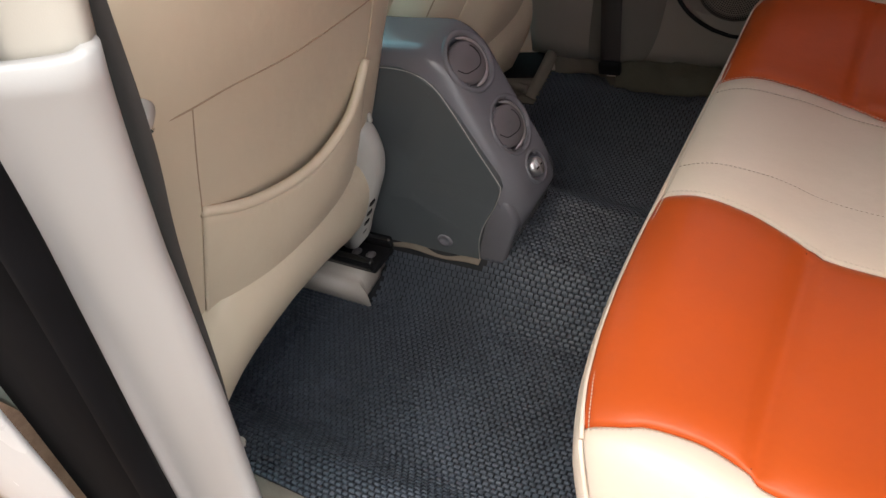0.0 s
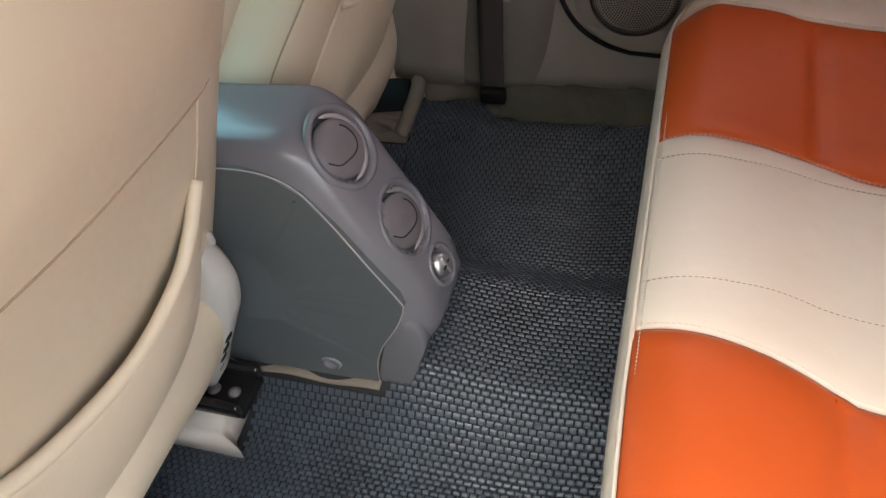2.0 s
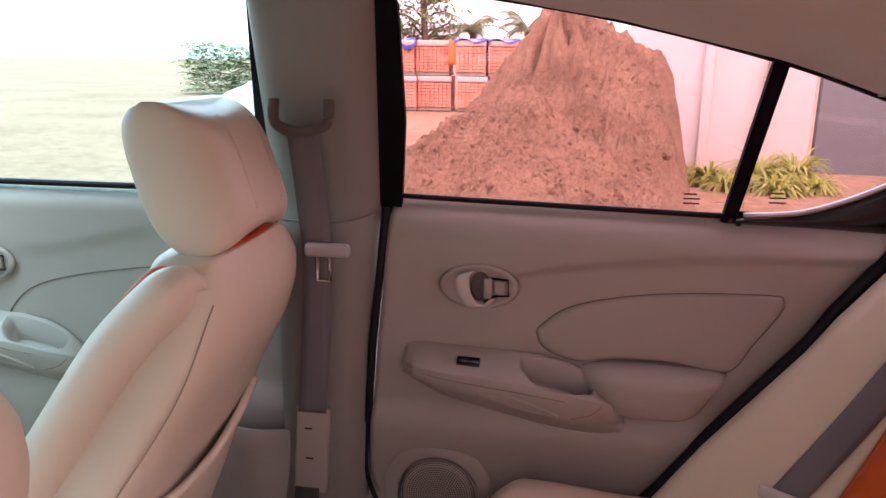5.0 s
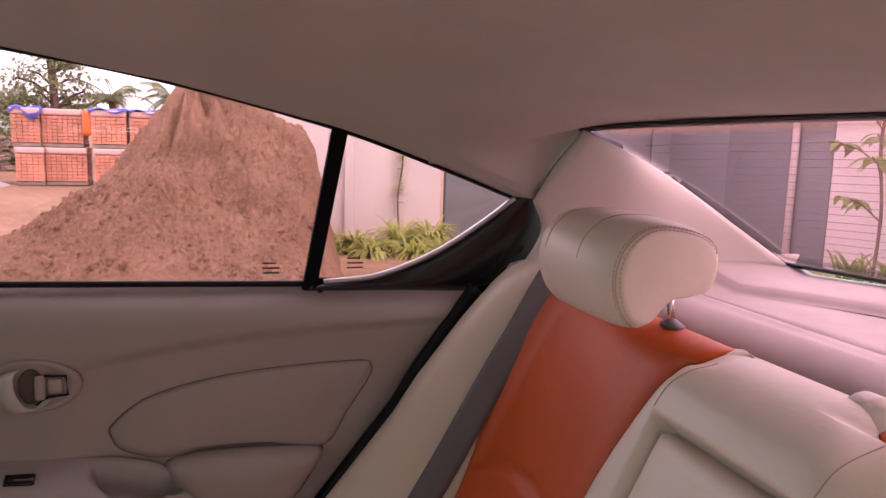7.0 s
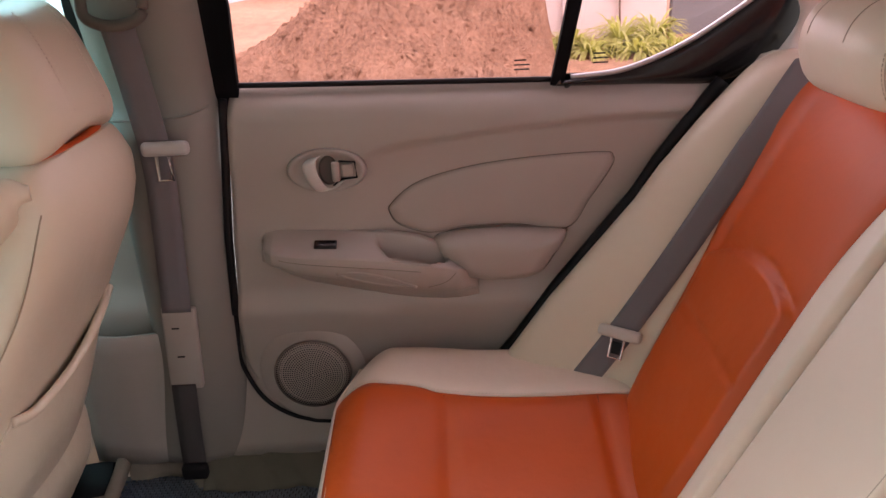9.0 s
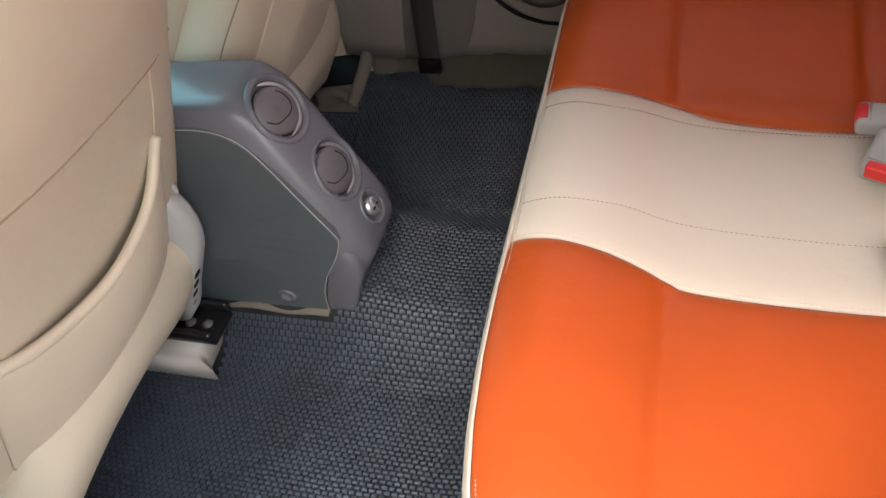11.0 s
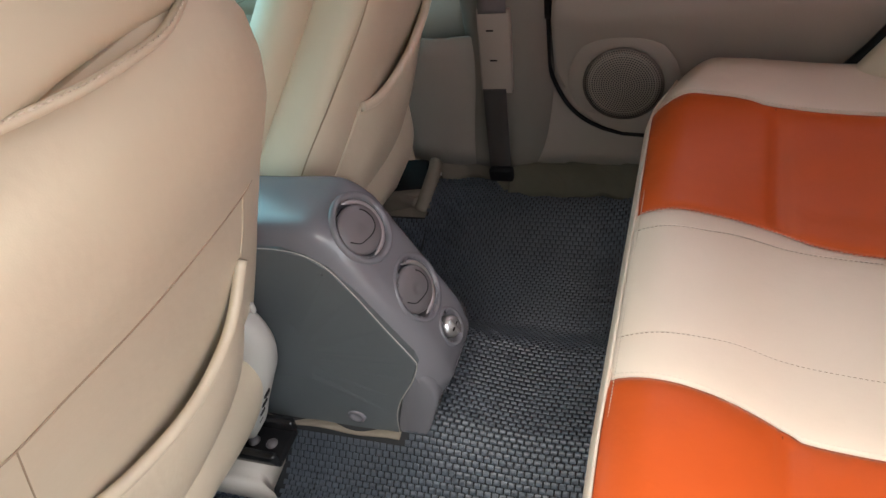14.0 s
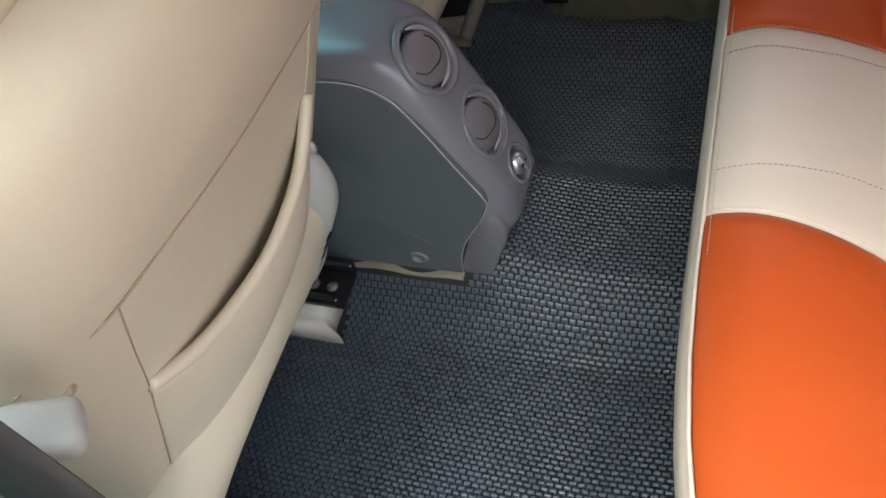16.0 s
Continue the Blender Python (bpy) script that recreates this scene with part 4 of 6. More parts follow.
# pale trim in the darkened copy, which carries the shade of this side
part("trim", slab(rows, 0.012), SHADEPILLAR, bp)
part("trim_step", tube([(x, 0.617, 1.128 + 0.02 * max(0, (x + 0.25) / 0.08) ** 2) for x in np.linspace(-0.36, -0.172, 14)], 0.0022, 6), SHADEPILLAR, bp)
part("retractor_cover", rbox((-0.292, 0.612, 0.700), (0.062, 0.016, 0.170), 0.004, turn=(0, 4, 0)), TRIM, bp, "grey retractor cover")
for zz in (0.745, 0.685):
    part("slot", rbox((-0.296, 0.6035, zz), (0.014, 0.002, 0.003), 0.0008), BLACK, bp)
part("kick_panel", slab([[(x, 0.618 + 0.02 * abs(u), z) for u, x in zip(np.linspace(-1, 1, 10), np.linspace(-0.52, -0.300, 10))] for z in np.linspace(0.43, 0.72, 8)], 0.01), TRIM, bp)


def ribbon(path, width, across, mat, name, parent, thick=0.0012, label=""):
    """Flat webbing along a path; across gives its width's direction."""
    Q = spline(path, 50)
    A = np.array(across, float)
    A = A / np.linalg.norm(A) * width / 2
    return part(name, slab([[p - A, p - A * 0.33, p + A * 0.33, p + A] for p in Q], thick), mat, parent, label)


fb = thing("seat_belt", (-0.28, 0.59, 0.45), "taupe front seat belt hanging on the pillar with pale guide", "seat belt")
ribbon([(-0.272, 0.560, 1.292), (-0.270, 0.585, 1.18), (-0.266, 0.598, 1.06), (-0.276, 0.600, 0.90), (-0.286, 0.600, 0.78)], 0.052, (1, 0, 0), BELT, "webbing", fb)
ribbon([(-0.302, 0.603, 0.625), (-0.308, 0.603, 0.53), (-0.312, 0.600, 0.43)], 0.046, (1, 0, 0), DARKBELT, "webbing", fb, label="dark lower webbing")
part("belt_anchor", tube(spline([(-0.318, 0.563, 1.335), (-0.314, 0.556, 1.298), (-0.272, 0.550, 1.285), (-0.232, 0.556, 1.298), (-0.228, 0.563, 1.335)], 30), 0.009, 8), SEAM, fb, "dark upper belt anchor")
part("tongue_grip", rbox((-0.246, 0.590, 1.086), (0.078, 0.020, 0.024), 0.008, 3), PALEPLASTIC, fb, "pale grey tongue grip")
part("tongue", tube([(-0.262, 0.586, 1.074), (-0.262, 0.584, 1.034), (-0.241, 0.584, 1.034), (-0.241, 0.586, 1.074)], 0.0035, 6), CHROME, fb, "steel tongue")
part("lower_anchor", rbox((-0.309, 0.590, 0.432), (0.05, 0.02, 0.03), 0.005), BLACK, fb)

# sill trim under the far rear door
sill = thing("sill_trim", (-0.1, 0.6, 0.40), "dull green-grey sill carpet beneath the closed door", "sill trim", kind="structure")
part("carpet", slab([[(x, 0.583 + 0.050 * v + 0.006 * math.sin(40 * x + 3 * v) * (1 - v) + 0.002 * math.sin(110 * x + 5 * v), 0.384 + 0.052 * v + 0.006 * math.sin(math.pi * v) + 0.003 * math.sin(55 * x + 4 * v)) for v in np.linspace(0, 1, 10)] for x in np.linspace(-0.300, 0.0, 60)], 0.006), GREENGREY, sill)
part("lower_trim", slab([[(x, lerp(z, (0.435, 0.50, 0.66), (0.634, 0.650, 0.682)), z) for z in np.linspace(0.435, 0.66, 10)] for x in np.linspace(-0.305, 0.14, 20)], 0.010), TRIM, sill)
part("trim_joint", tube([(-0.115, lerp(z, (0.435, 0.50, 0.66), (0.634, 0.650, 0.682)) - 0.0004, z) for z in np.linspace(0.437, 0.49, 6)], 0.0007, 5), SEAMTRIM, sill)
part("outer_panel", slab([[(x, 0.765, z) for z in (0.2, 0.6, 1.14)] for x in (-1.4, -0.5, 0.2, 0.75)], 0.01), WHITEPAINT, sill)

# ---- far side: front door ----
fdoor = thing("front_door", (-0.9, 0.68, 0.50), "closed front car door with pale moulded trim panel", "car door")


def fd_y(x, z):
    y = 0.685 + 0.02 * smooth01((z - 1.11) / 0.05) ** 2
    crease = 1.035 + 0.055 * smooth01((x + 0.90) / 0.35)
    if x > -0.93:
        y += 0.006 * smooth01((x + 0.93) / 0.08) * smooth01((crease - z) / 0.012)
    y -= 0.014 * smooth01((0.80 - z) / 0.06) * (1 - smooth01((0.74 - z) / 0.12))
    return y


part("trim_panel", slab([[(x, fd_y(x, z), z) for x in np.linspace(-1.45, -0.36, 60)] for z in np.linspace(0.50, 1.158, 60)], 0.02), FRONTTRIM, fdoor)
door_armrest(fdoor, FRONTTRIM, -1.015, 0.03)
part("insert_line", tube([(x, fd_y(x, z) - 0.001, z) for x, z in spline([(-0.93, 0.89, 0), (-0.93, 0.91, 0), (-0.88, 0.955, 0), (-0.78, 0.985, 0), (-0.60, 1.012, 0), (-0.45, 1.02, 0)], 50)[:, :2]], 0.0014, 5), SEAMTRIM, fdoor)
inside_handle(fdoor, -0.975, 1.005, 0.680)
fw = thing("window_3", (-0.8, 0.68, 1.16), "clear front side window above the closed front door", "car window", kind="structure")
part("window_seal", tube([(x, 0.695, 1.163) for x in np.linspace(-1.45, -0.35, 10)], 0.006, 8), BLACK, fw)
part("window_frame", prism([(-0.372, 0.60, 1.50), (-0.352, 0.60, 1.50), (-0.362, 0.672, 1.155), (-0.392, 0.672, 1.155)], (0, 0.03, 0)), BLACK, fw, smooth=False)
pane = part("pane", slab([[(x, 0.70 - 0.26 * (z - 1.15), z) for z in np.linspace(1.15, 1.50, 3)] for x in np.linspace(-1.3, -0.37, 6)], 0.004), FRONTGLASS, fw)

# door mirror outside the far front window
mir = thing("door_mirror", (-1.2, 0.92, 1.1), "black-rimmed door mirror outside the front window", "door mirror")
part("housing", lathe((-1.22, 0.93, 1.20), (0.96, -0.28, 0), [(0.0, -0.09), (0.05, -0.085), (0.085, -0.05), (0.095, 0.0), (0.088, 0.006), (0.0, 0.004)], 40, (0, 0, 1), 0.72), GLOSSBLACK, mir)
part("mirror_pane", lathe((-1.215, 0.928, 1.20), (0.96, -0.28, 0), [(0.0, 0.008), (0.084, 0.008), (0.085, 0.004)], 40, (0, 0, 1), 0.70), MIRROR, mir)
part("mount", rbox((-1.24, 0.80, 1.145), (0.06, 0.20, 0.04), 0.01), GLOSSBLACK, mir)


# ---- front seats ----
SEAT_Z = (0.40, 0.50, 0.60, 0.705, 0.80, 0.90, 0.988, 1.04, 1.083, 1.125, 1.16)
SEAT_X = (-0.560, -0.525, -0.492, -0.452, -0.415, -0.372, -0.328, -0.312, -0.308, -0.322, -0.34)


def front_seat(cover_in, edge_in, edge_out, shift, hem_keys, seam_keys, skirt_up, skirt_down):
    """A front seat seen from behind: fitted cover, map pocket, skirt and headrest. edge_in: its edge at the car's middle, by height."""
    Z4 = (0.55, 0.75, 0.965, 1.11)
    y_in, y_out = cover_in[1], edge_out[1]
    side_in, side_out = edge_line(list(zip(Z4, edge_in))), edge_line(list(zip(Z4, edge_out)))
    yc, hw = (edge_in[3] + edge_out[3]) / 2, abs(edge_out[3] - edge_in[3]) / 2
    ob = thing("front_seat", (-0.55 + shift, yc, 0.34), "front car seat in a fitted beige leatherette cover with map pocket", "car seat", "front seats")

    def rear_x(y, z):
        u = (y - yc) / hw
        return lerp(z, SEAT_Z, SEAT_X) + shift - 0.004 * u * u

    def low(y):
        """Bottom hem of the cover, lower towards the outside."""
        u = (y - y_in) / (y_out - y_in)
        return 0.60 - 0.12 * smooth01(u * 1.05)

    S = []
    for v in np.r_[np.linspace(0, 0.90, 40), np.linspace(0.915, 1.0, 12)]:
        top = max(0.0, (v - 0.90) / 0.10)
        e = math.sqrt(max(0.0, 1 - top ** 2)) * 0.35 + 0.65 if top > 0 else 1.0
        e = e if v < 1.0 else 0.55
        loop = []
        for q in np.linspace(0, 2 * math.pi, 72, endpoint=False):
            cy, cx = math.cos(q), math.sin(q)
            py, px = math.copysign(abs(cy) ** 0.40, cy), math.copysign(abs(cx) ** 0.55, cx)
            zb = low(side_in(0.8) if cy * (edge_out[1] - edge_in[1]) < 0 else side_out(0.8))
            zg = zb + (1.138 - zb) * v
            ya, yb = side_in(zg), side_out(zg)
            wv = abs(yb - ya) / 2 * (1.0 - 0.03 * smooth01((v - 0.6) / 0.4))
            y = (ya + yb) / 2 + py * wv * (e if top > 0 else 1.0)
            zb = low(y)
            z = zb + (1.138 - zb) * (v if v < 0.9 else 0.9 + 0.1 * math.sin(top * math.pi / 2))
            dep = (0.130 - 0.080 * v * v) * (0.45 + 0.55 * e)
            back_face = rear_x(y, z)
            x = back_face - dep + dep * px if px > -0.98 else back_face - 2 * dep
            loop.append((x, y, z))
        S.append(loop)
    body = part("backrest", loft(S), BEIGE, ob)

    # upper seam, side seam
    def on(y, z, out=0.0):
        ya, yb = side_in(z), side_out(z)
        u = min(0.999, abs(y - (ya + yb) / 2) / (abs(yb - ya) / 2))
        dep = 0.130 - 0.080 * min(1.0, max(0.0, (z - low(y)) / (1.138 - low(y)))) ** 2
        return np.array((rear_x(y, z) - dep * (1 - (1 - u ** 5) ** 0.275) + out, y, z))

    def across(f, z):
        ya, yb = lerp(z, Z4, cover_in), lerp(z, Z4, edge_out)
        return ya + (yb - ya) * f
    seam1 = spline([on(across(f, z), z, 0.0005) for f, z in ((-0.12 if skirt_up else 0.05, 0.903), (0.05, 0.905), (0.3, 0.912), (0.5, 0.922), (0.7, 0.940), (0.85, 0.947), (0.98, 0.946))], 40)
    if skirt_up:
        part("seam", tube(seam1, 0.0010, 5), SEAMBEIGE, body)
    seam2 = spline([on(across(f, z), z, 0.0005) for f, z in ((0.817, 0.946), (0.814, 0.867), (0.815, 0.79), (0.835, 0.69), (0.865, 0.575))], 30)
    if skirt_up:
        part("seam", tube(seam2, 0.0008, 5), SEAMBEIGE, body)
    seam3 = spline([on(across(f, z), z, 0.0060 if skirt_up is None else 0.0005) for f, z in seam_keys], 30)
    part("seam", tube(seam3, 0.0012, 5), SEAMBEIGE if skirt_up is None else BEIGE, body)
    if skirt_up is None:                               # piped edge of the cover's side panel
        rim = []
        for z in np.linspace(0.64, 1.085, 30):
            dep = 0.130 - 0.080 * min(1.0, max(0.0, (z - 0.60) / 0.54)) ** 2
            rim.append((rear_x(side_in(z), z) - 1.15 * dep, side_in(z) + 0.001, z))
        part("piping", tube(rim, 0.0020, 6), BEIGE, body)
    # map pocket: a loose pouch with a rolled hem that sags open
    hem = spline([on(across(f, z), z, o) for f, z, o in hem_keys], 60)
    foot = spline([on(across(f, z), z, 0.004) for f, z in ((0.09, 0.66), (0.14, 0.60), (0.25, 0.575), (0.45, 0.56), (0.65, 0.55), (0.80, 0.55), (0.865, 0.56))], 60)
    ease = np.array([[0.006 * smooth01((j - 34) / 25), 0, 0] for j in range(60)])
    rows = []
    for k in np.linspace(0, 1, 14):
        belly = np.array([[0.016 * math.sin(math.pi * k) * math.sin(math.pi * j / 59), 0, 0] for j in range(60)])
        rows.append(hem + (foot - hem) * k + belly - ease * k)
    pouch = part("map_pocket", slab(rows, -0.004), BEIGE, ob, "sagging map pocket with rolled hem")
    part("hem", tube(hem, 0.0075, 10), BEIGE, pouch)
    # skirt of the cover, folded under the pocket
    if skirt_up:
        up_, dn_ = spline(skirt_up, 40), spline(skirt_down, 40)
    else:
        up_ = spline([on(across(f, z), z, 0.010) for f, z in ((0.03, 0.615), (0.15, 0.645), (0.35, 0.655), (0.6, 0.655), (0.85, 0.64), (1.0, 0.60))], 40)
        dn_ = spline([on(across(f, z), z, o) for f, z, o in ((0.02, 0.59, 0.002), (0.12, 0.515, 0.012), (0.3, 0.505, 0.014), (0.6, 0.495, 0.016), (0.85, 0.46, 0.012), (1.0, 0.43, 0.0))], 40)
    rows = []
    for k in np.linspace(0, 1, 12):
        rows.append([a + (b - a) * k + np.array((0.018 * math.sin(math.pi * k) + 0.004 * math.sin(9 * j / 39 + 4 * k) * math.sin(math.pi * k), 0, 0)) for j, (a, b) in enumerate(zip(up_, dn_))])
    for k in (0.3, 0.7, 1.0):
        rows.append([b + np.array((-0.05 * k, 0, -0.012 * k)) for b in dn_])
    rows.insert(0, [a + np.array((-0.03, 0, 0.012)) for a in up_])
    part("skirt", slab(rows, -0.004), BEIGE, ob, "loose folded skirt of the cover")
    # headrest in the same cover
    zc, hx = (1.235 if skirt_up is None else 1.222), lerp(1.125, SEAT_Z, SEAT_X) + shift
    S = []
    for v in np.linspace(-1, 1, 27):
        e = max(0.03, 1 - abs(v) ** 3.4) ** 0.34
        loop = []
        for q in np.linspace(0, 2 * math.pi, 60, endpoint=False):
            cy, cx = math.cos(q), math.sin(q)
            py, px = math.copysign(abs(cy) ** 0.5, cy), math.copysign(abs(cx) ** 0.6, cx)
            y = yc + py * hw * 0.70 * (0.88 + 0.12 * e) * (1 - 0.06 * v)
            z = zc + v * 0.105 + 0.022 * (1 - py * py) * (-1 if v < 0 else 0.4) * abs(v) * -1
            loop.append((hx - 0.075 + px * 0.078 * e - 0.030 * v, y, z))
        S.append(loop)
    hd = part("headrest", loft(S), BEIGE, ob, "wide beige headrest")
    gap = spline([(hx - 0.005 - 0.02 * abs(2 * f - 1) ** 2, yc - hw * 0.66 + f * hw * 1.32, 1.132 + 0.010 * (2 * f - 1) ** 2) for f in np.linspace(0, 1, 9)], 40)
    part("gap_lining", tube(gap + (np.array((-0.022, 0, -0.004)) if skirt_up else np.array((-0.013, 0, -0.004))), 0.012 if skirt_up else 0.014, 8), ORANGE, ob, "orange lining showing under the headrest")
    for f in (0.28, 0.72):
        part("stitching", dashes(spline([(hx + 0.003 - 0.030 * v - 0.02 * v ** 4, yc + (f - 0.5) * hw * 1.3, zc + v * 0.098) for v in np.linspace(-0.5, 0.9, 12)], 40), 0.006, 0.0035, 0.0008), THREAD, hd)
    # base: cushion box, recliner cover, rail
    part("cushion", rbox((-0.80 + shift, yc, 0.50), (0.50, 2 * hw * 0.96, 0.16), 0.05, 4), BEIGE, ob)
    part("seat_base", rbox((-0.88 + shift, yc, 0.40), (0.40, 2 * hw * 0.74, 0.10), 0.02), BLACK, ob)
    return ob


near_seat = front_seat((-0.066,) * 4, (-0.005, 0.022, 0.012, -0.022), (-0.525,) * 4, 0.0,
                       ((0.075, 0.812, 0.003), (0.16, 0.768, 0.013), (0.25, 0.745, 0.019), (0.40, 0.734, 0.022), (0.55, 0.744, 0.018), (0.70, 0.768, 0.011), (0.815, 0.797, 0.000)),
                       ((0.065, 0.905), (0.06, 0.85), (0.07, 0.80), (0.09, 0.72), (0.11, 0.64)),
                       ((-0.503, -0.030, 0.585), (-0.498, -0.060, 0.590), (-0.488, -0.125, 0.609), (-0.474, -0.225, 0.640), (-0.466, -0.300, 0.657), (-0.470, -0.375, 0.647), (-0.478, -0.433, 0.630), (-0.497, -0.485, 0.590), (-0.52, -0.530, 0.56)),
                       ((-0.545, -0.040, 0.500), (-0.530, -0.070, 0.485), (-0.512, -0.129, 0.488), (-0.498, -0.247, 0.512), (-0.500, -0.346, 0.505), (-0.509, -0.447, 0.475), (-0.541, -0.524, 0.395), (-0.56, -0.532, 0.38)))
far_seat = front_seat((0.090, 0.138, 0.236, 0.284), (0.090, 0.138, 0.236, 0.284), (0.595, 0.612, 0.632, 0.618), 0.02,
                      ((0.20, 0.800, 0.003), (0.28, 0.792, 0.012), (0.38, 0.796, 0.018), (0.50, 0.808, 0.020), (0.62, 0.825, 0.016), (0.72, 0.842, 0.010), (0.82, 0.864, 0.003)),
                      ((0.035, 1.085), (0.035, 0.965), (0.03, 0.85), (0.02, 0.75), (0.01, 0.62)), None, None)

# the far seat's front bolster, with orange leatherette showing at its top
bolster = spline([(-0.318, 0.300, 1.112), (-0.345, 0.288, 1.110), (-0.382, 0.272, 1.078), (-0.426, 0.252, 1.028), (-0.470, 0.226, 0.955), (-0.525, 0.190, 0.855), (-0.575, 0.160, 0.750), (-0.605, 0.145, 0.650)], 60)
T = np.gradient(bolster, axis=0)
T /= np.linalg.norm(T, axis=1, keepdims=True)
S = []
for p, d, k in zip(bolster, T, np.linspace(0, 1, 60)):
    a = np.cross(d, (0, 1.0, 0))
    a /= np.linalg.norm(a)
    r = 0.010 + 0.026 * smooth01(k / 0.22)
    S.append([p + r * math.cos(q) * a + r * 1.15 * math.sin(q) * np.cross(a, d) for q in np.linspace(0, 2 * math.pi, 24, endpoint=False)])
part("front_bolster", loft(S), BEIGE, far_seat, "rounded front bolster")
part("bolster_piping", tube([s[int(round(0.26 * 24))] for s in S[4:50]], 0.0016, 6), SEAMBEIGE, far_seat)
part("orange_insert", loft([[bolster[i] + np.array((-0.021, 0.004, 0.021)) * smooth01(i / 12) * 1.02 + 0.012 * math.sin(math.pi * (i - 2) / 22) ** 0.5 * (math.cos(q) * np.array((0, 1.0, 0)) + math.sin(q) * np.array((0.7, 0, -0.7))) for q in np.linspace(0, 2 * math.pi, 12, endpoint=False)] for i in range(2, 25)]), ORANGE, far_seat, "orange insert at the seat's shoulder")

# rolled hem and stitching where the near headrest's cover meets the backrest
hem_line = spline([(-0.314, -0.350, 1.153), (-0.310, -0.310, 1.145), (-0.308, -0.263, 1.137), (-0.309, -0.215, 1.132), (-0.313, -0.173, 1.129), (-0.322, -0.130, 1.133), (-0.334, -0.099, 1.137)], 60)
part("headrest_hem", tube(hem_line, 0.0048, 10), BEIGE, near_seat, "rolled hem of the headrest cover")
part("stitching", dashes(hem_line, 0.0075, 0.0045, 0.0009, (0.0060, 0, 0.0040)), THREAD, near_seat)

# recliner cover, rail end and rail cover of the near seat
yr = -0.058
disc = spline([(-0.512, 0.672), (-0.470, 0.678), (-0.456, 0.632), (-0.466, 0.580), (-0.490, 0.530), (-0.521, 0.470), (-0.553, 0.408), (-0.592, 0.408), (-0.580, 0.50), (-0.56, 0.60)], 70, True)
part("recliner_cover", loft([[(-0.52 + (x + 0.52) * k, yr + o, 0.55 + (z - 0.55) * k) for x, z in disc] for k, o in ((1.0, -0.035), (1.0, -0.006), (0.97, 0.0), (0.85, 0.004))]), PALEPLASTIC, near_seat, "pale plastic recliner cover")
part("cover_tip", rbox((-0.468, yr - 0.004, 0.684), (0.010, 0.008, 0.018), 0.003), PALEPLASTIC, near_seat)
for i in range(4):
    part("cover_slot", rbox((-0.4965 - 0.0134 * i, yr - 0.026, 0.522 - 0.025 * i), (0.010, 0.016, 0.012), 0.003, turn=(0, 28, 0)), BLACK, near_seat)
rail = thing("seat_rail", (-0.52, -0.10, 0.36), "black steel seat rail end with bolts", "seat rail")
part("rail", rbox((-0.63, -0.090, 0.388), (0.26, 0.066, 0.014), 0.003), BLACK, rail)
for dy_ in (-0.032, 0.032):
    part("rail_lip", rbox((-0.63, -0.090 + dy_, 0.403), (0.26, 0.014, 0.026), 0.005), GLOSSBLACK, rail)
for dx_ in (0.0, -0.032):
    part("bolt", lathe((-0.528 + dx_, -0.092, 0.395), (0, 0, 1), [(0.0, 0.004), (0.005, 0.004), (0.008, 0.002), (0.010, 0.0)], 14, (1, 0, 0)), VENT, rail)
cov = [(-0.72, 0.0), (-0.535, 0.0), (-0.522, 0.012), (-0.522, 0.055), (-0.530, 0.085), (-0.72, 0.085)]
alone("rail_cover", loft([[(x - 0.008 + s * 0.02, -0.150 + 0.085 * u + 0.004 * math.sin(40 * u), 0.313 + 0.72 * z * (1 - 0.12 * s) + 0.012 * u) for x, z in cov] for u, s in zip(np.linspace(0, 1, 12), np.r_[1.0, 0.3, np.zeros(9), 0.4])]), TRIM, "creased beige rail cover on the floor", "rail cover", "", "")

# far seat: rail hole and cover on the floor
fr = thing("rail_cover", (-0.46, 0.56, 0.36), "beige moulded rail cover with dark slot", "rail cover")
part("cover", rbox((-0.535, 0.600, 0.368), (0.110, 0.110, 0.056), 0.012, 3, (0, 0, 14)), CARPET, fr)
part("slot", rbox((-0.530, 0.602, 0.408), (0.096, 0.078, 0.012), 0.005, 3, (22, 0, 12)), BLACK, fr, "dark opening")
part("side_lobe", tube(spline([(-0.472, 0.655, 0.432), (-0.466, 0.615, 0.424), (-0.474, 0.572, 0.398), (-0.490, 0.540, 0.362)], 20), 0.015, 10), CARPET, fr)
part("front_lip", tube(spline([(-0.585, 0.568, 0.385), (-0.540, 0.556, 0.384), (-0.496, 0.545, 0.378)], 14), 0.012, 10), CARPET, fr)
part("flap", slab([[(x, 0.640 + 0.006 * v + 0.004 * math.sin(60 * x + 2 * v), 0.378 + 0.078 * v + 0.006 * math.sin(math.pi * v + 30 * x)) for v in np.linspace(0, 1, 8)] for x in np.linspace(-0.462, -0.335, 26)], 0.005), CARPET, fr, "creased carpet flap")

# ---- rear console with air vents ----
con = thing("rear_console", (-0.45, 0.09, 0.38), "charcoal plastic rear console with two round air vents", "console")
PROF = spline([(-0.776, 0.765), (-0.604, 0.768), (-0.488, 0.769), (-0.425, 0.772), (-0.392, 0.771), (-0.370, 0.762), (-0.351, 0.746), (-0.337, 0.728), (-0.3122, 0.676), (-0.287, 0.623), (-0.2512, 0.548), (-0.242, 0.512), (-0.241, 0.482), (-0.262, 0.440), (-0.285, 0.385)], 110)
CY0, CY1, CYM = -0.012, 0.146, 0.070


def near_y(z):
    """The console's near side, which flares towards the floor."""
    return CY0 - 0.016 * (0.72 - z) / 0.34


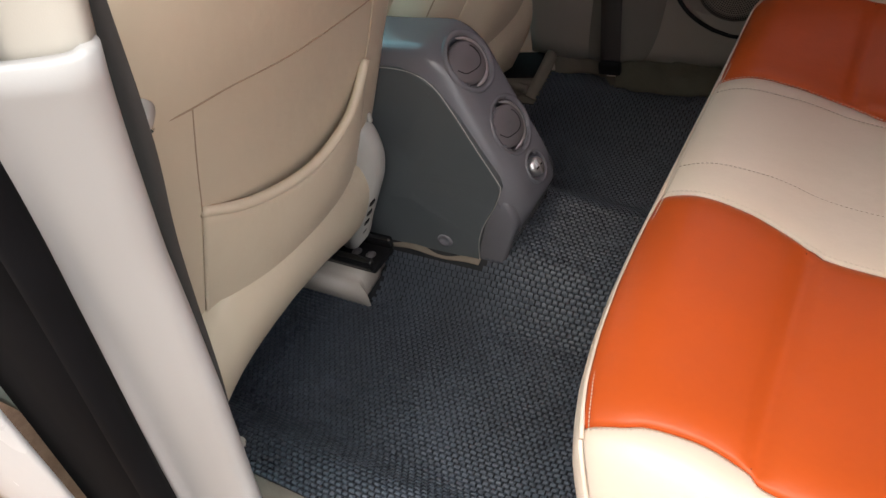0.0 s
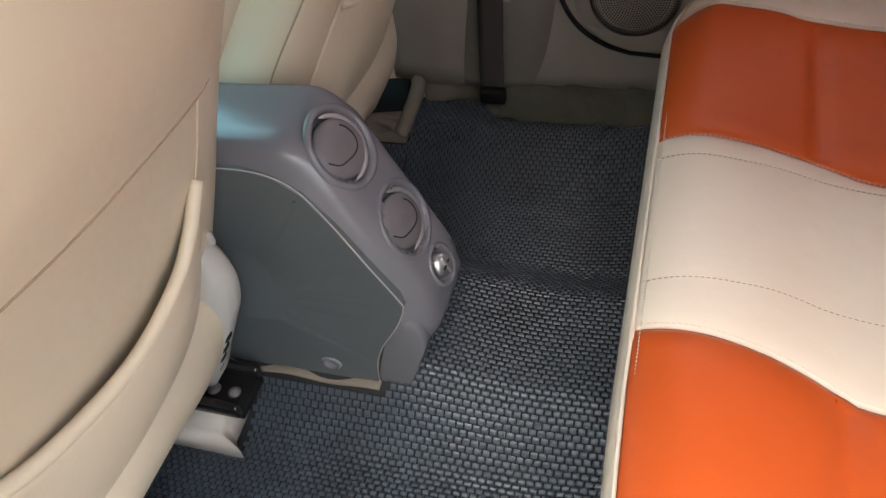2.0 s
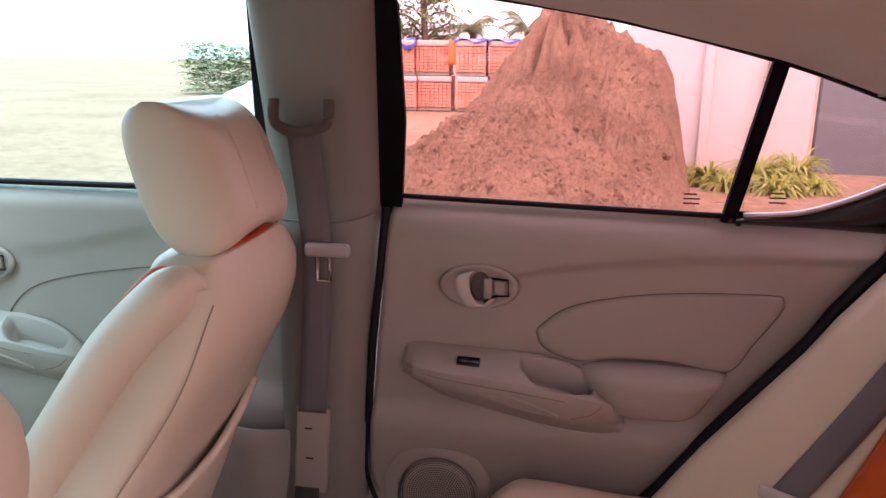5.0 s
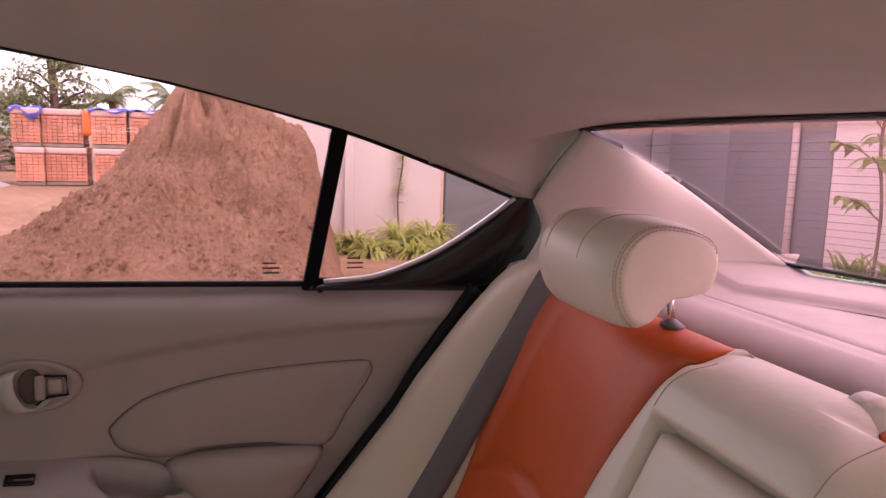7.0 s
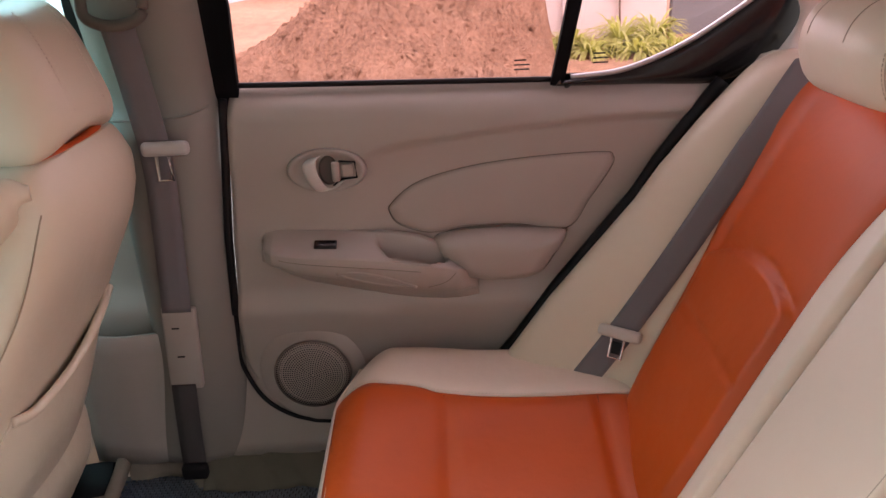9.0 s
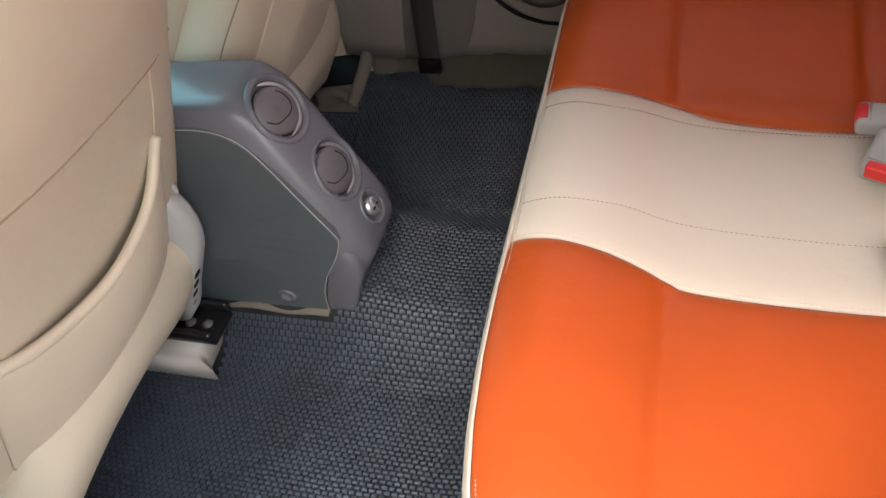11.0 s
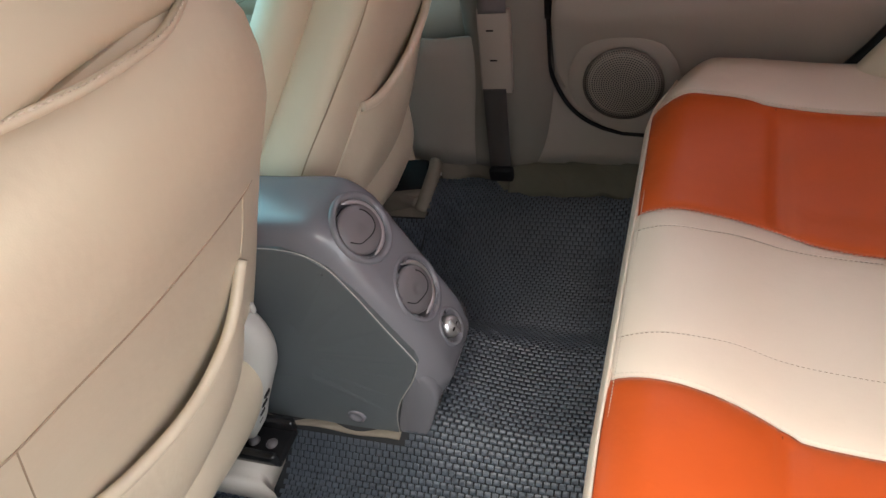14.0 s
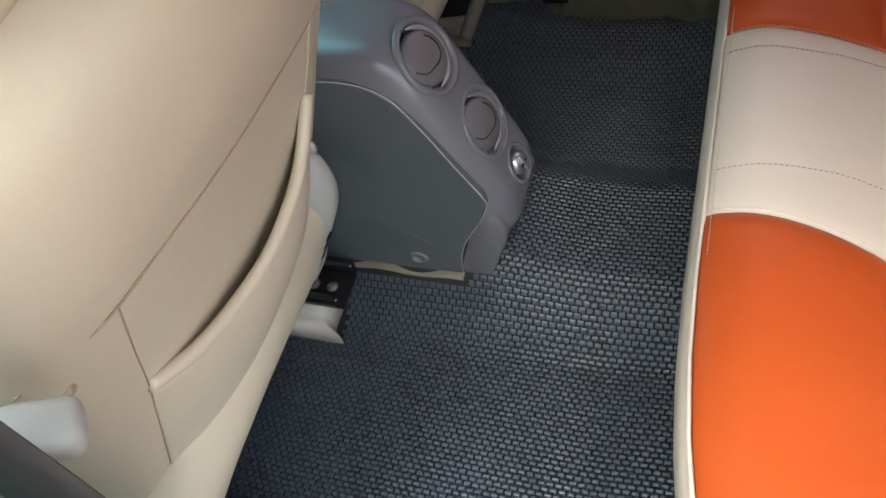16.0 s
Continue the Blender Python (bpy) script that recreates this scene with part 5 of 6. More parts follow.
def console_row(u):
    """One line along the top band; u from the near side to the far side."""
    e = abs(2 * u - 1)
    drop = 0.034 * max(0.0, (e - 0.45) / 0.55) ** 2.6
    return drop


def con_normal():
    T = np.gradient(PROF, axis=0)
    N = np.stack([-T[:, 1], T[:, 0]], 1)
    N /= np.linalg.norm(N, axis=1, keepdims=True)
    return -N


CN = con_normal()
if CN[0][1] < 0:
    CN = -CN
rows = []
for i, (p, nn) in enumerate(zip(PROF, CN)):
    row = []
    for u in np.linspace(0, 1, 41):
        uu = 0.5 - 0.5 * math.cos(math.pi * u)
        d = console_row(uu)
        ny0 = near_y(p[1]) + 0.006 * (1 - smooth01((p[1] - 0.47) / 0.06))
        row.append((p[0] - nn[0] * d, ny0 + (CY1 - ny0) * uu, p[1] - nn[1] * d))
    # skirts down the sides
    hang = 0.02 + 0.98 * smooth01((p[1] - 0.50) / 0.08)
    a, b = row[0], row[-1]
    row = [(a[0] - nn[0] * s * hang, a[1] - 0.001, a[2] - nn[1] * s * hang) for s in (0.010, 0.005)] + row + [(b[0] - nn[0] * s * hang, CY1 + 0.001, b[2] - nn[1] * s * hang) for s in (0.005, 0.010)]
    rows.append(row)
SLOPE_A, SLOPE_B = np.array((-0.336, 0.728)), np.array((-0.245, 0.537))
SN, SUP = (0.9028, 0.0, 0.4301), (-0.4301, 0.0, 0.9028)


def on_slope(s, y, out):
    """A place on the sloping face: s runs down it from 0 to 1."""
    p = SLOPE_A + (SLOPE_B - SLOPE_A) * s
    return np.array((p[0] + SN[0] * out, y, p[1] + SN[2] * out))


VENTS = ((on_slope(-0.02, CYM - 0.009, -0.001), np.array((0.841, -0.03, 0.540))), (on_slope(0.575, CYM - 0.004, 0.0), np.array(SN)))
KNOB = on_slope(0.98, CYM - 0.004, 0.0)


def cut_holes(geo):
    """Leaves out the shell's faces inside the vent and knob openings."""
    V, F = geo
    mids = np.array([V[list(f)].mean(0) for f in F])
    keep = np.ones(len(F), bool)
    for c, axis, r in [(c, axis, 0.0440) for c, axis in VENTS] + [(KNOB, np.array(SN), 0.0235)]:
        d = mids - c
        along = d @ axis
        across = np.linalg.norm(d - along[:, None] * axis, axis=1)
        keep &= ~((across < r) & (np.abs(along) < 0.03))
    return V, [f for f, k in zip(F, keep) if k]


shell = part("top_shell", cut_holes(slab(rows, -0.006)), CONSOLE_TOP, con, "slate-grey curved top shell")
side = [(-0.765, 0.738), (-0.497, 0.745), (-0.430, 0.746), (-0.392, 0.738), (-0.364, 0.718), (-0.336, 0.674), (-0.305, 0.616), (-0.276, 0.564), (-0.272, 0.548), (-0.286, 0.512), (-0.314, 0.464), (-0.328, 0.425), (-0.333, 0.378), (-0.430, 0.372), (-0.510, 0.366), (-0.585, 0.372), (-0.800, 0.392)]
for y0, o in ((CY0 + 0.002, -1), (CY1 - 0.002, 1)):
    side = side if o < 0 else [(x - 0.03, z - 0.02) for x, z in side]
    pn = part("side_panel", loft([[(-0.5 + (x + 0.5) * k, y0 + (near_y(z) - CY0) * (o < 0) + o * d, 0.55 + (z - 0.55) * k) for x, z in side] for k, d in ((1.0, -0.02), (1.0, 0.0015), (0.992, 0.0035), (0.3, 0.0042))]), CHARCOAL, con, "charcoal side panel", smooth=False)
    if o < 0:
        part("panel_edge", tube([(x, y0 + near_y(z) - CY0 - 0.0030, z) for x, z in spline([(a, b, 0) for a, b in side[:13]], 80)[:, :2]], 0.0008, 5), PALEPLASTIC, pn)
        part("screw_boss", lathe((-0.398, y0 - 0.0186, 0.414), (0, -1, 0.1), [(0.016, 0.0), (0.0145, 0.004), (0.010, 0.006), (0.008, 0.003), (0.0, 0.003)], 24, (0, 0, 1), 0.85), CONSOLE_TOP, pn)
tail = spline([(-0.290, 0.375), (-0.268, 0.43), (-0.254, 0.475), (-0.262, 0.515), (-0.295, 0.53), (-0.315, 0.46), (-0.335, 0.385), (-0.315, 0.366)], 40, True)
part("tail_cap", loft([[(-0.30 + (x + 0.30) * s, near_y(z) + 0.0005 + (CY1 - 0.002 - near_y(z)) * k, 0.45 + (z - 0.45) * s) for x, z in tail] for k, s in ((0, 0.86), (0.012, 0.94), (0.04, 0.985), (0.08, 1.0), (0.5, 1.0), (1, 1))]), CONSOLE_TOP, con)
part("core", rbox((-0.62, 0.07, 0.53), (0.36, 0.12, 0.26), 0.01), CHARCOAL, con)
part("carpet_edge", slab([[(x, y, floor_z(x, -0.04) + 0.004 + 0.010 * k + 0.003 * math.sin(50 * x)) for y, k in ((-0.041, 0.0), (-0.034, 0.1), (-0.026, 0.3))] for x in np.linspace(-0.62, -0.330, 30)], 0.002), CARPET, con, "beige carpet edge at the console foot")


def crescent(c, axis):
    """A bright rim round the far and lower side of the socket, thin at both ends."""
    a, b, n = frame_of(axis, SUP)
    a = a if a[1] > 0 else -a
    S = []
    for k in np.linspace(0, 1, 60):
        q, r = -2.0 + 3.4 * k, 0.0004 + 0.0056 * math.sin(math.pi * k) ** 0.6
        e = math.cos(q) * a + math.sin(q) * b
        p = c + (0.0418 - r) * e - 0.006 * n
        S.append([p + r * math.cos(w) * e + 0.8 * r * math.sin(w) * n for w in np.linspace(0, 2 * math.pi, 12, endpoint=False)])
    return loft(S)


for c, axis in VENTS:
    vent = part("air_vent", lathe(c, axis, [(0.0535, -0.006), (0.0520, 0.0002), (0.0485, 0.0010), (0.0455, -0.0006), (0.0432, -0.004), (0.0420, -0.016), (0.037, -0.020), (0.0, -0.020)], 64, SUP, 1.0, False), CONSOLE_TOP, shell, "round sunken air vent")
    part("vent_ring", crescent(c, axis), SATIN, vent, "satin silver ring")
    nn = axis + np.array((0.0, -0.20, 0.0))
    nn /= np.linalg.norm(nn)
    cc = c - 0.004 * axis + np.array((0, -0.0035, 0))
    part("vent_disc", lathe(cc, nn, [(0.0, 0.0042), (0.012, 0.0040), (0.023, 0.0029), (0.0325, 0.0008), (0.0358, -0.002), (0.0350, -0.009)], 56, SUP), VENT, vent)
    curve = spline([(-0.027, 0.001), (-0.018, -0.011), (-0.007, -0.0145), (0.0085, -0.016), (0.0195, -0.012), (0.025, -0.002), (0.0245, 0.0105), (0.020, 0.019)], 50)
    aa, bb, _ = frame_of(nn, SUP)
    part("vent_line", tube([cc + p * (aa if aa[1] > 0 else -aa) + q * bb + nn * (0.0043 - 2.6 * (p * p + q * q)) for p, q, *_ in curve], 0.0009, 5), BLACK, vent)
c = KNOB
sock = part("knob_well", lathe(c, SN, [(0.0305, -0.003), (0.029, 0.001), (0.0265, 0.0016), (0.0235, -0.001), (0.0215, -0.008), (0.020, -0.013), (0.0, -0.013)], 40, SUP, 1.0, False), CONSOLE_TOP, shell)
kn = np.array((0.86, -0.25, 0.44))
kn /= np.linalg.norm(kn)
part("knob", lathe(c - 0.004 * np.array(SN), kn, [(0.0165, -0.008), (0.0165, 0.004), (0.0145, 0.0085), (0.009, 0.0105), (0.0, 0.011)], 32, SUP), SILVER, sock, "round fan knob")
part("knob_grip", rbox(c - 0.004 * np.array(SN) + kn * 0.0115, (0.005, 0.006, 0.028), 0.002, 2, (0, -26, 0)), SILVER, sock, "bright grip bar")
part("knob_mark", rbox(c - 0.004 * np.array(SN) + kn * 0.012, (0.0025, 0.020, 0.0025), 0.0008), BLACK, sock)

# ---- floor mat of moulded cells ----
mat_thing = thing("floor_mat", (-0.3, YC, 0.31), "black moulded vinyl floor mat with woven cell relief", "floor mat")
MX0, MX1 = -0.92, 0.045


def mat_edge(x):
    """The mat's near and far edge at x."""
    far = 0.588 + 0.012 * smooth01((-0.05 - x) / 0.15) + 0.044 * smooth01((-0.305 - x) / 0.05) - 0.08 * smooth01((-0.50 - x) / 0.05)
    return -0.535 + 0.03 * smooth01((-0.50 - x) / 0.05), far + 0.004 * math.sin(40 * x)


def mat_hole(x, y):
    """Where the mat is cut away for the console and the rail cover."""
    if x < -0.322 and CY0 - 0.030 < y < CY1 + 0.012:
        return True
    if x < -0.525 and -0.150 < y < -0.05:
        return True
    return x < -0.470 and y > 0.520


rows = [[(x, y, floor_z(x, y) - 0.0005) for y in np.linspace(mat_edge(x)[0], min(mat_edge(x)[1], 0.522 if x < -0.468 else 1), 110)] for x in np.linspace(MX0, MX1, 130)]
part("backing", slab(rows, -0.004), MATBASE, mat_thing)
PX, PY = 0.0116, 0.0078
BARREL = [(-0.0036, 0.0), (-0.0031, 0.0014), (-0.0020, 0.0025), (0.0, 0.0030), (0.0020, 0.0025), (0.0031, 0.0014), (0.0036, 0.0)]
CV, CF, k = [], [], 0
rng = random.Random(5)
nx, ny = int((MX1 - MX0) / PX), int(1.21 / PY)
for j in range(ny):
    y = -0.54 + j * PY
    for i in range(nx):
        x = MX0 + (i + 0.5 * (j % 2)) * PX
        e0, e1 = mat_edge(x)
        if not (e0 < y < e1) or mat_hole(x, y):
            continue
        z = floor_z(x, y) + 0.002
        gx, gy = (floor_z(x + 0.005, y) - z + 0.002) / 0.005, (floor_z(x, y + 0.005) - z + 0.002) / 0.005
        h = 1.0 + rng.uniform(-0.10, 0.10)
        tx, ty = rng.uniform(-0.05, 0.05), rng.uniform(-0.05, 0.05)
        half = 0.0048 + rng.uniform(-0.0003, 0.0002)
        # a short barrel with rounded back and sloping ends
        for a0 in (-half, half):
            for b, hh in BARREL:
                a = a0 * (1 - 0.14 * (hh > 0))
                CV.append((x + a, y + b, z + h * hh + gx * a + gy * b + (tx * a + ty * b) * (hh > 0)))
        m = len(BARREL)
        for q in range(m - 1):
            CF.append((k + q, k + m + q, k + m + q + 1, k + q + 1))
        CF.append(tuple(k + q for q in range(m)))
        CF.append(tuple(k + m + q for q in range(m - 1, -1, -1)))
        k += 2 * m
part("cell_relief", (CV, CF), MAT, mat_thing, "woven rows of moulded cells", smooth=False, kind="stuff")

# ---- belts and buckles of the rear bench ----
rb = thing("seat_belt", (0.43, 0.55, 0.66), "taupe rear seat belt lying across the cream bolster", "seat belt")


BELT_LINE = spline([(0.4385, 0.519, 0.650), (0.5075, 0.514, 0.757), (0.588, 0.5105, 0.8925), (0.681, 0.510, 1.0585), (0.709, 0.511, 1.105), (0.7385, 0.514, 1.160), (0.756, 0.514, 1.195)], 40)
ACROSS = np.array((0.875, -0.478, -0.075))
part("webbing", slab([[p - ACROSS * q * w + np.array((0.0, 0, 0.004)) * (1 - (2 * q) ** 2) for q in (-0.5, -0.3, -0.1, 0.1, 0.3, 0.5)] for p, w in zip(BELT_LINE, np.interp(np.arange(40), (0, 26, 39), (0.050, 0.047, 0.036)))], 0.0014), BELT, rb)


def placed(geo, c, a, b):
    """Turns a shape so that its x runs along a and its y along b, and sets it at c."""
    V, F = geo
    a = np.array(a, float) / np.linalg.norm(a)
    n = np.cross(a, b)
    n /= np.linalg.norm(n)
    return np.asarray(V) @ np.array([a, np.cross(n, a), n]) + np.array(c, float), F


ALONG = np.array((0.545, 0.0, 0.838))
GRIP = np.array((0.497, 0.508, 0.747))
part("tongue_grip", placed(rbox((0, 0, 0), (0.076, 0.021, 0.017), 0.0075, 3), GRIP, ACROSS, ALONG), TRIM_PALE, rb, "beige tongue grip")
part("tongue", placed(tube([(-0.012, -0.008, 0.003), (-0.012, -0.044, 0.004), (0.010, -0.044, 0.004), (0.010, -0.008, 0.003)], 0.0024, 6), GRIP, ACROSS, ALONG), CHROME, rb, "steel tongue")
part("tongue_plate", placed(rbox((-0.001, -0.026, 0.002), (0.016, 0.022, 0.002), 0.0006), GRIP, ACROSS, ALONG), BLACK, rb)


def buckle(c, yaw, pitch, strap=True, name="belt_buckle"):
    """A pale buckle body with a red press button at its end."""
    ob = thing(name, c, "pale grey seat belt buckle with red press button", "belt buckle", "rear belt buckles")
    m = np.array(Euler((0, radians(pitch), radians(yaw))).to_matrix())

    def place(geo):
        V, F = geo
        return V @ m.T + np.array(c), F
    part("body", place(rbox((0, 0, 0), (0.076, 0.046, 0.025), 0.007, 3)), PALEPLASTIC, ob)
    part("button", place(rbox((-0.0312, 0, 0.0033), (0.0155, 0.034, 0.0205), 0.004, 3)), RED, ob, "red press button")
    part("button_rim", place(tube([(-0.022, -0.018, 0.0126), (-0.022, 0.018, 0.0126)], 0.0012, 6)), PALEPLASTIC, ob)
    if strap:
        part("strap", place(rbox((0.050, 0, -0.004), (0.05, 0.030, 0.006), 0.002)), DARKBELT, ob)
    return ob


buckle((0.458, 0.186, 0.637), -10, -4)
buckle((0.449, 0.114, 0.637), 66, -8)
buckle((0.456, -0.070, 0.636), 98, -6, False)

# ---- near side: middle pillar, belt ----
npil = thing("pillar_trim", (-0.45, -0.52, 0.35), "pale grey middle pillar trim at the open door", "pillar trim", kind="structure")
rows = []
for z in np.linspace(0.30, 1.115, 40):
    xa = lerp(z, (0.30, 0.509, 0.737, 0.852, 0.935, 1.036, 1.083, 1.13), (-0.364, -0.317, -0.264, -0.241, -0.226, -0.199, -0.185, -0.168))
    prof = spline([(xa - 0.03, -0.592), (xa - 0.008, -0.603), (xa + 0.002, -0.615), (xa - 0.004, -0.630), (xa - 0.035, -0.645), (xa - 0.062, -0.655), (xa - 0.070, -0.668)], 26)
    rows.append([(x, y, z) for x, y in prof])
part("lower_trim", slab(rows, -0.012), NEARTRIM, npil)
rows = []
for z in np.linspace(1.10, 1.50, 20):
    prof = spline([(-0.185, -0.598), (-0.175, -0.612), (-0.185, -0.625), (-0.215, -0.636), (-0.24, -0.642)], 16)
    rows.append([(x - 0.012 + 0.05 * (z - 1.10), y + 0.26 * (z - 1.10), z) for x, y in prof])
part("upper_trim", slab(rows, -0.012), TRIM_PALE, npil)
part("door_seal", tube(spline([(-0.255, -0.672, 1.14), (-0.290, -0.676, 0.95), (-0.345, -0.682, 0.70), (-0.385, -0.686, 0.50), (-0.42, -0.69, 0.25)], 40), 0.016, 10), MATTEBLACK, npil, "black door seal")
part("door_shut", slab([[(x - 0.22 * (1.1 - z), y, z) for x, y in ((-0.26, -0.675), (-0.33, -0.69), (-0.42, -0.70))] for z in np.linspace(0.2, 1.15, 8)], -0.01), MATTEBLACK, npil)
part("outer_panel", slab([[(x - 0.16 * (1.1 - z) * (x > -0.6), -0.725, z) for z in np.linspace(0.15, 1.12, 6)] for x in (-1.5, -1.0, -0.435)], -0.01), WHITEPAINT, npil, "white painted outer panel")
part("belt_slot_lining", slab([[(-0.262 + 0.032 * u, -0.640 - 0.004 * u, z) for u in (-1, 0, 1)] for z in np.linspace(1.08, 1.30, 6)], -0.004), DARKBELT, npil)
nb = thing("seat_belt", (-0.42, -0.47, 0.36), "dark seat belt webbing running down to a floor anchor", "seat belt")
ribbon([(-0.235, -0.570, 1.13), (-0.265, -0.570, 1.0), (-0.312, -0.568, 0.87), (-0.390, -0.555, 0.64), (-0.49, -0.525, 0.45), (-0.545, -0.508, 0.365)], 0.047, (0.90, 0.25, 0.25), DARKBELT, "webbing", nb)
part("tongue_grip", rbox((-0.291, -0.545, 1.013), (0.042, 0.032, 0.022), 0.009, 3, (0, 30, 40)), PALEPLASTIC, nb, "white tongue grip")
part("tongue", tube([(-0.300, -0.528, 1.000), (-0.332, -0.506, 0.966), (-0.340, -0.514, 0.960), (-0.308, -0.538, 0.992)], 0.0026, 6), CHROME, nb, "steel tongue")
part("floor_anchor", rbox((-0.550, -0.503, 0.365), (0.05, 0.035, 0.035), 0.008, 3, (0, 0, 30)), BLACK, nb)
part("anchor_cover", rbox((-0.528, -0.517, 0.350), (0.06, 0.03, 0.05), 0.012, 3, (0, 0, 30)), TRIM_PALE, nb)

# plain walls that close the car around what is seen
shellw = thing("car_body", (-0.4, YC, 0.2), "white car body closing the cabin in front and behind", "car body", kind="structure")
part("front_bulkhead", rbox((-1.45, YC, 0.62), (0.40, 1.30, 0.80), 0.04), CHARCOAL, shellw)
part("windscreen", slab([[(-1.66 + 0.80 * k, YC + u * (0.62 - 0.10 * k), 1.02 + 0.485 * k + 0.04 * math.sin(math.pi * k)) for u in np.linspace(-1, 1, 8)] for k in np.linspace(0, 1, 6)], 0.004), CLEARGLASS, shellw, "green-tinted windscreen")
part("near_rear_wall", prism([(x, -0.60 + 0.20 * max(0, z - 1.1), z) for x, z in ((0.55, 0.45), (0.66, 0.95), (0.72, 1.15), (0.70, 1.40), (0.90, 1.44), (1.30, 1.18), (1.30, 0.45))], (0, -0.04, 0)), TRIM_PALE, shellw, smooth=False)
part("near_front_glass", slab([[(x, -0.69 + 0.26 * (z - 1.12), z) for z in np.linspace(1.12, 1.50, 3)] for x in np.linspace(-1.35, -0.36, 6)], 0.004), FRONTGLASS, shellw, "green-tinted front window")
part("boot_wall", rbox((1.02, YC, 0.72), (0.05, 1.20, 0.80), 0.02), CARPET, shellw)
part("underside", rbox((-0.3, YC, 0.22), (2.8, 1.16, 0.10), 0.03), GLOSSBLACK, shellw)
part("near_sill", rbox((-0.05, -0.645, 0.27), (1.1, 0.12, 0.16), 0.03), WHITEPAINT, shellw)
part("wheel_arch", rbox((0.66, -0.58, 0.72), (0.30, 0.08, 0.90), 0.03, 2, (0, 20, 0)), TRIM, shellw)


# ---- outside: the yard ----
def noise2(x, y, s, seed=0.0):
    return noise.noise(Vector((x * s, y * s, seed)))


xs = np.r_[np.linspace(-400, -30, 8), np.linspace(-20, 20, 41), np.linspace(30, 400, 8)]
ys = np.r_[np.linspace(-400, -20, 8), np.linspace(-10, 30, 41), np.linspace(40, 400, 8)]
rows = [[(x, y, 0.03 * noise2(x, y, 0.6) * (1 if abs(x) < 22 and -12 < y < 32 else 0)) for y in ys] for x in xs]
alone("ground", grid(rows), GROUND, "pale sandy building yard ground with tracks", "ground", "structure")


def cone(x, y, cx, cy, h, left, right, front, back):
    """A tipped cone with its own reach to each side."""
    u, v = (x - cx) / (left if x < cx else right), (y - cy) / (front if y < cy else back)
    r = math.hypot(u, v)
    return h * max(0.0, 1 - (math.sqrt(r * r + 0.0045) - 0.067))


def crumbs(x, y, seed):
    """Lumps, slides and grains of loose earth, about -1 to 1."""
    return (0.9 * noise2(x, y, 1.7, seed) + 0.65 * (0.35 - abs(noise2(x, y, 3.3, seed + 11))) + 0.42 * noise2(x, y, 5.5, seed + 3)
            + 0.42 * (0.3 - abs(noise2(x, y, 9.0, seed + 4))) + 0.34 * noise2(x, y, 15.0, seed + 5) + 0.32 * noise2(x, y, 31.0, seed + 8))


def heap(name, c, half, height, mat, label, rough, n, seed):
    """Tipped loads run together, with slides, lumps and a ragged foot."""
    P = []
    for i in range(n):
        row = []
        for j in range(n):
            x, y = c[0] + half[0] * (2 * i / (n - 1) - 1), c[1] + half[1] * (2 * j / (n - 1) - 1)
            wx = x + 0.10 * noise2(x, y, 1.1, seed) + 0.05 * noise2(x, y, 3.7, seed + 1)
            wy_ = y + 0.16 * noise2(x, y, 1.1, seed + 6) + 0.05 * noise2(x, y, 3.7, seed + 7)
            z = height(wx, wy_)
            z += rough * min(1.0, 0.25 + z) * crumbs(x, y, seed)
            row.append((x, y, max(z, -0.05) - 0.03 + c[2]))
        P.append(row)
    alone(name, grid(P), mat, label, name.replace("_", " "))
    return P


def soil_height(x, y):
    """A crest falling to both sides, a steep dug end, a slide on the front and two gullies."""
    crest = float(np.interp(x, (-3.0, -1.9, -1.4, -1.0, -0.6, -0.25, 0.06, 0.16, 0.8, 1.45, 2.2), (0.0, 0.25, 0.48, 0.72, 1.12, 1.50, 2.0, 2.0, 1.66, 1.42, 1.2)))
    side = 8.0 - y
    z = crest * (1 - (math.sqrt(side * side + 0.02) - 0.14) / (2.5 if side > 0 else 1.9))
    a = math.atan2(x - 0.1, max(side, 0.01))
    for at, wide, deep in ((-0.34, 0.09, 0.26), (0.20, 0.10, 0.22), (-0.05, 0.05, 0.09), (0.50, 0.08, 0.12)):
        z -= deep * math.exp(-((a - at - 0.08 * math.sin(2.4 * y)) / wide) ** 2) * smooth01(side / 0.4) * (1 - smooth01((side - 1.0) / 0.7))
    scar = math.hypot(x + 0.15, y - 6.05) - 0.85 + 0.12 * noise2(x, y, 3.0, 40) + 0.05 * noise2(x, y, 9.0, 41)
    z += 0.20 * smooth01(scar / 0.06) * math.exp(-max(scar, 0.0) / 0.35) * smooth01((y - 5.9) / 0.4)
    lobe = cone(x, y, -0.22, 6.55, 1.10, 2.0, 1.2, 2.2, 0.60)
    z = (max(z, 0.0) ** 7 + lobe ** 7) ** (1 / 7)
    return z * smooth01((0.30 + 0.159 * (y + 0.5) - x) / 0.42)


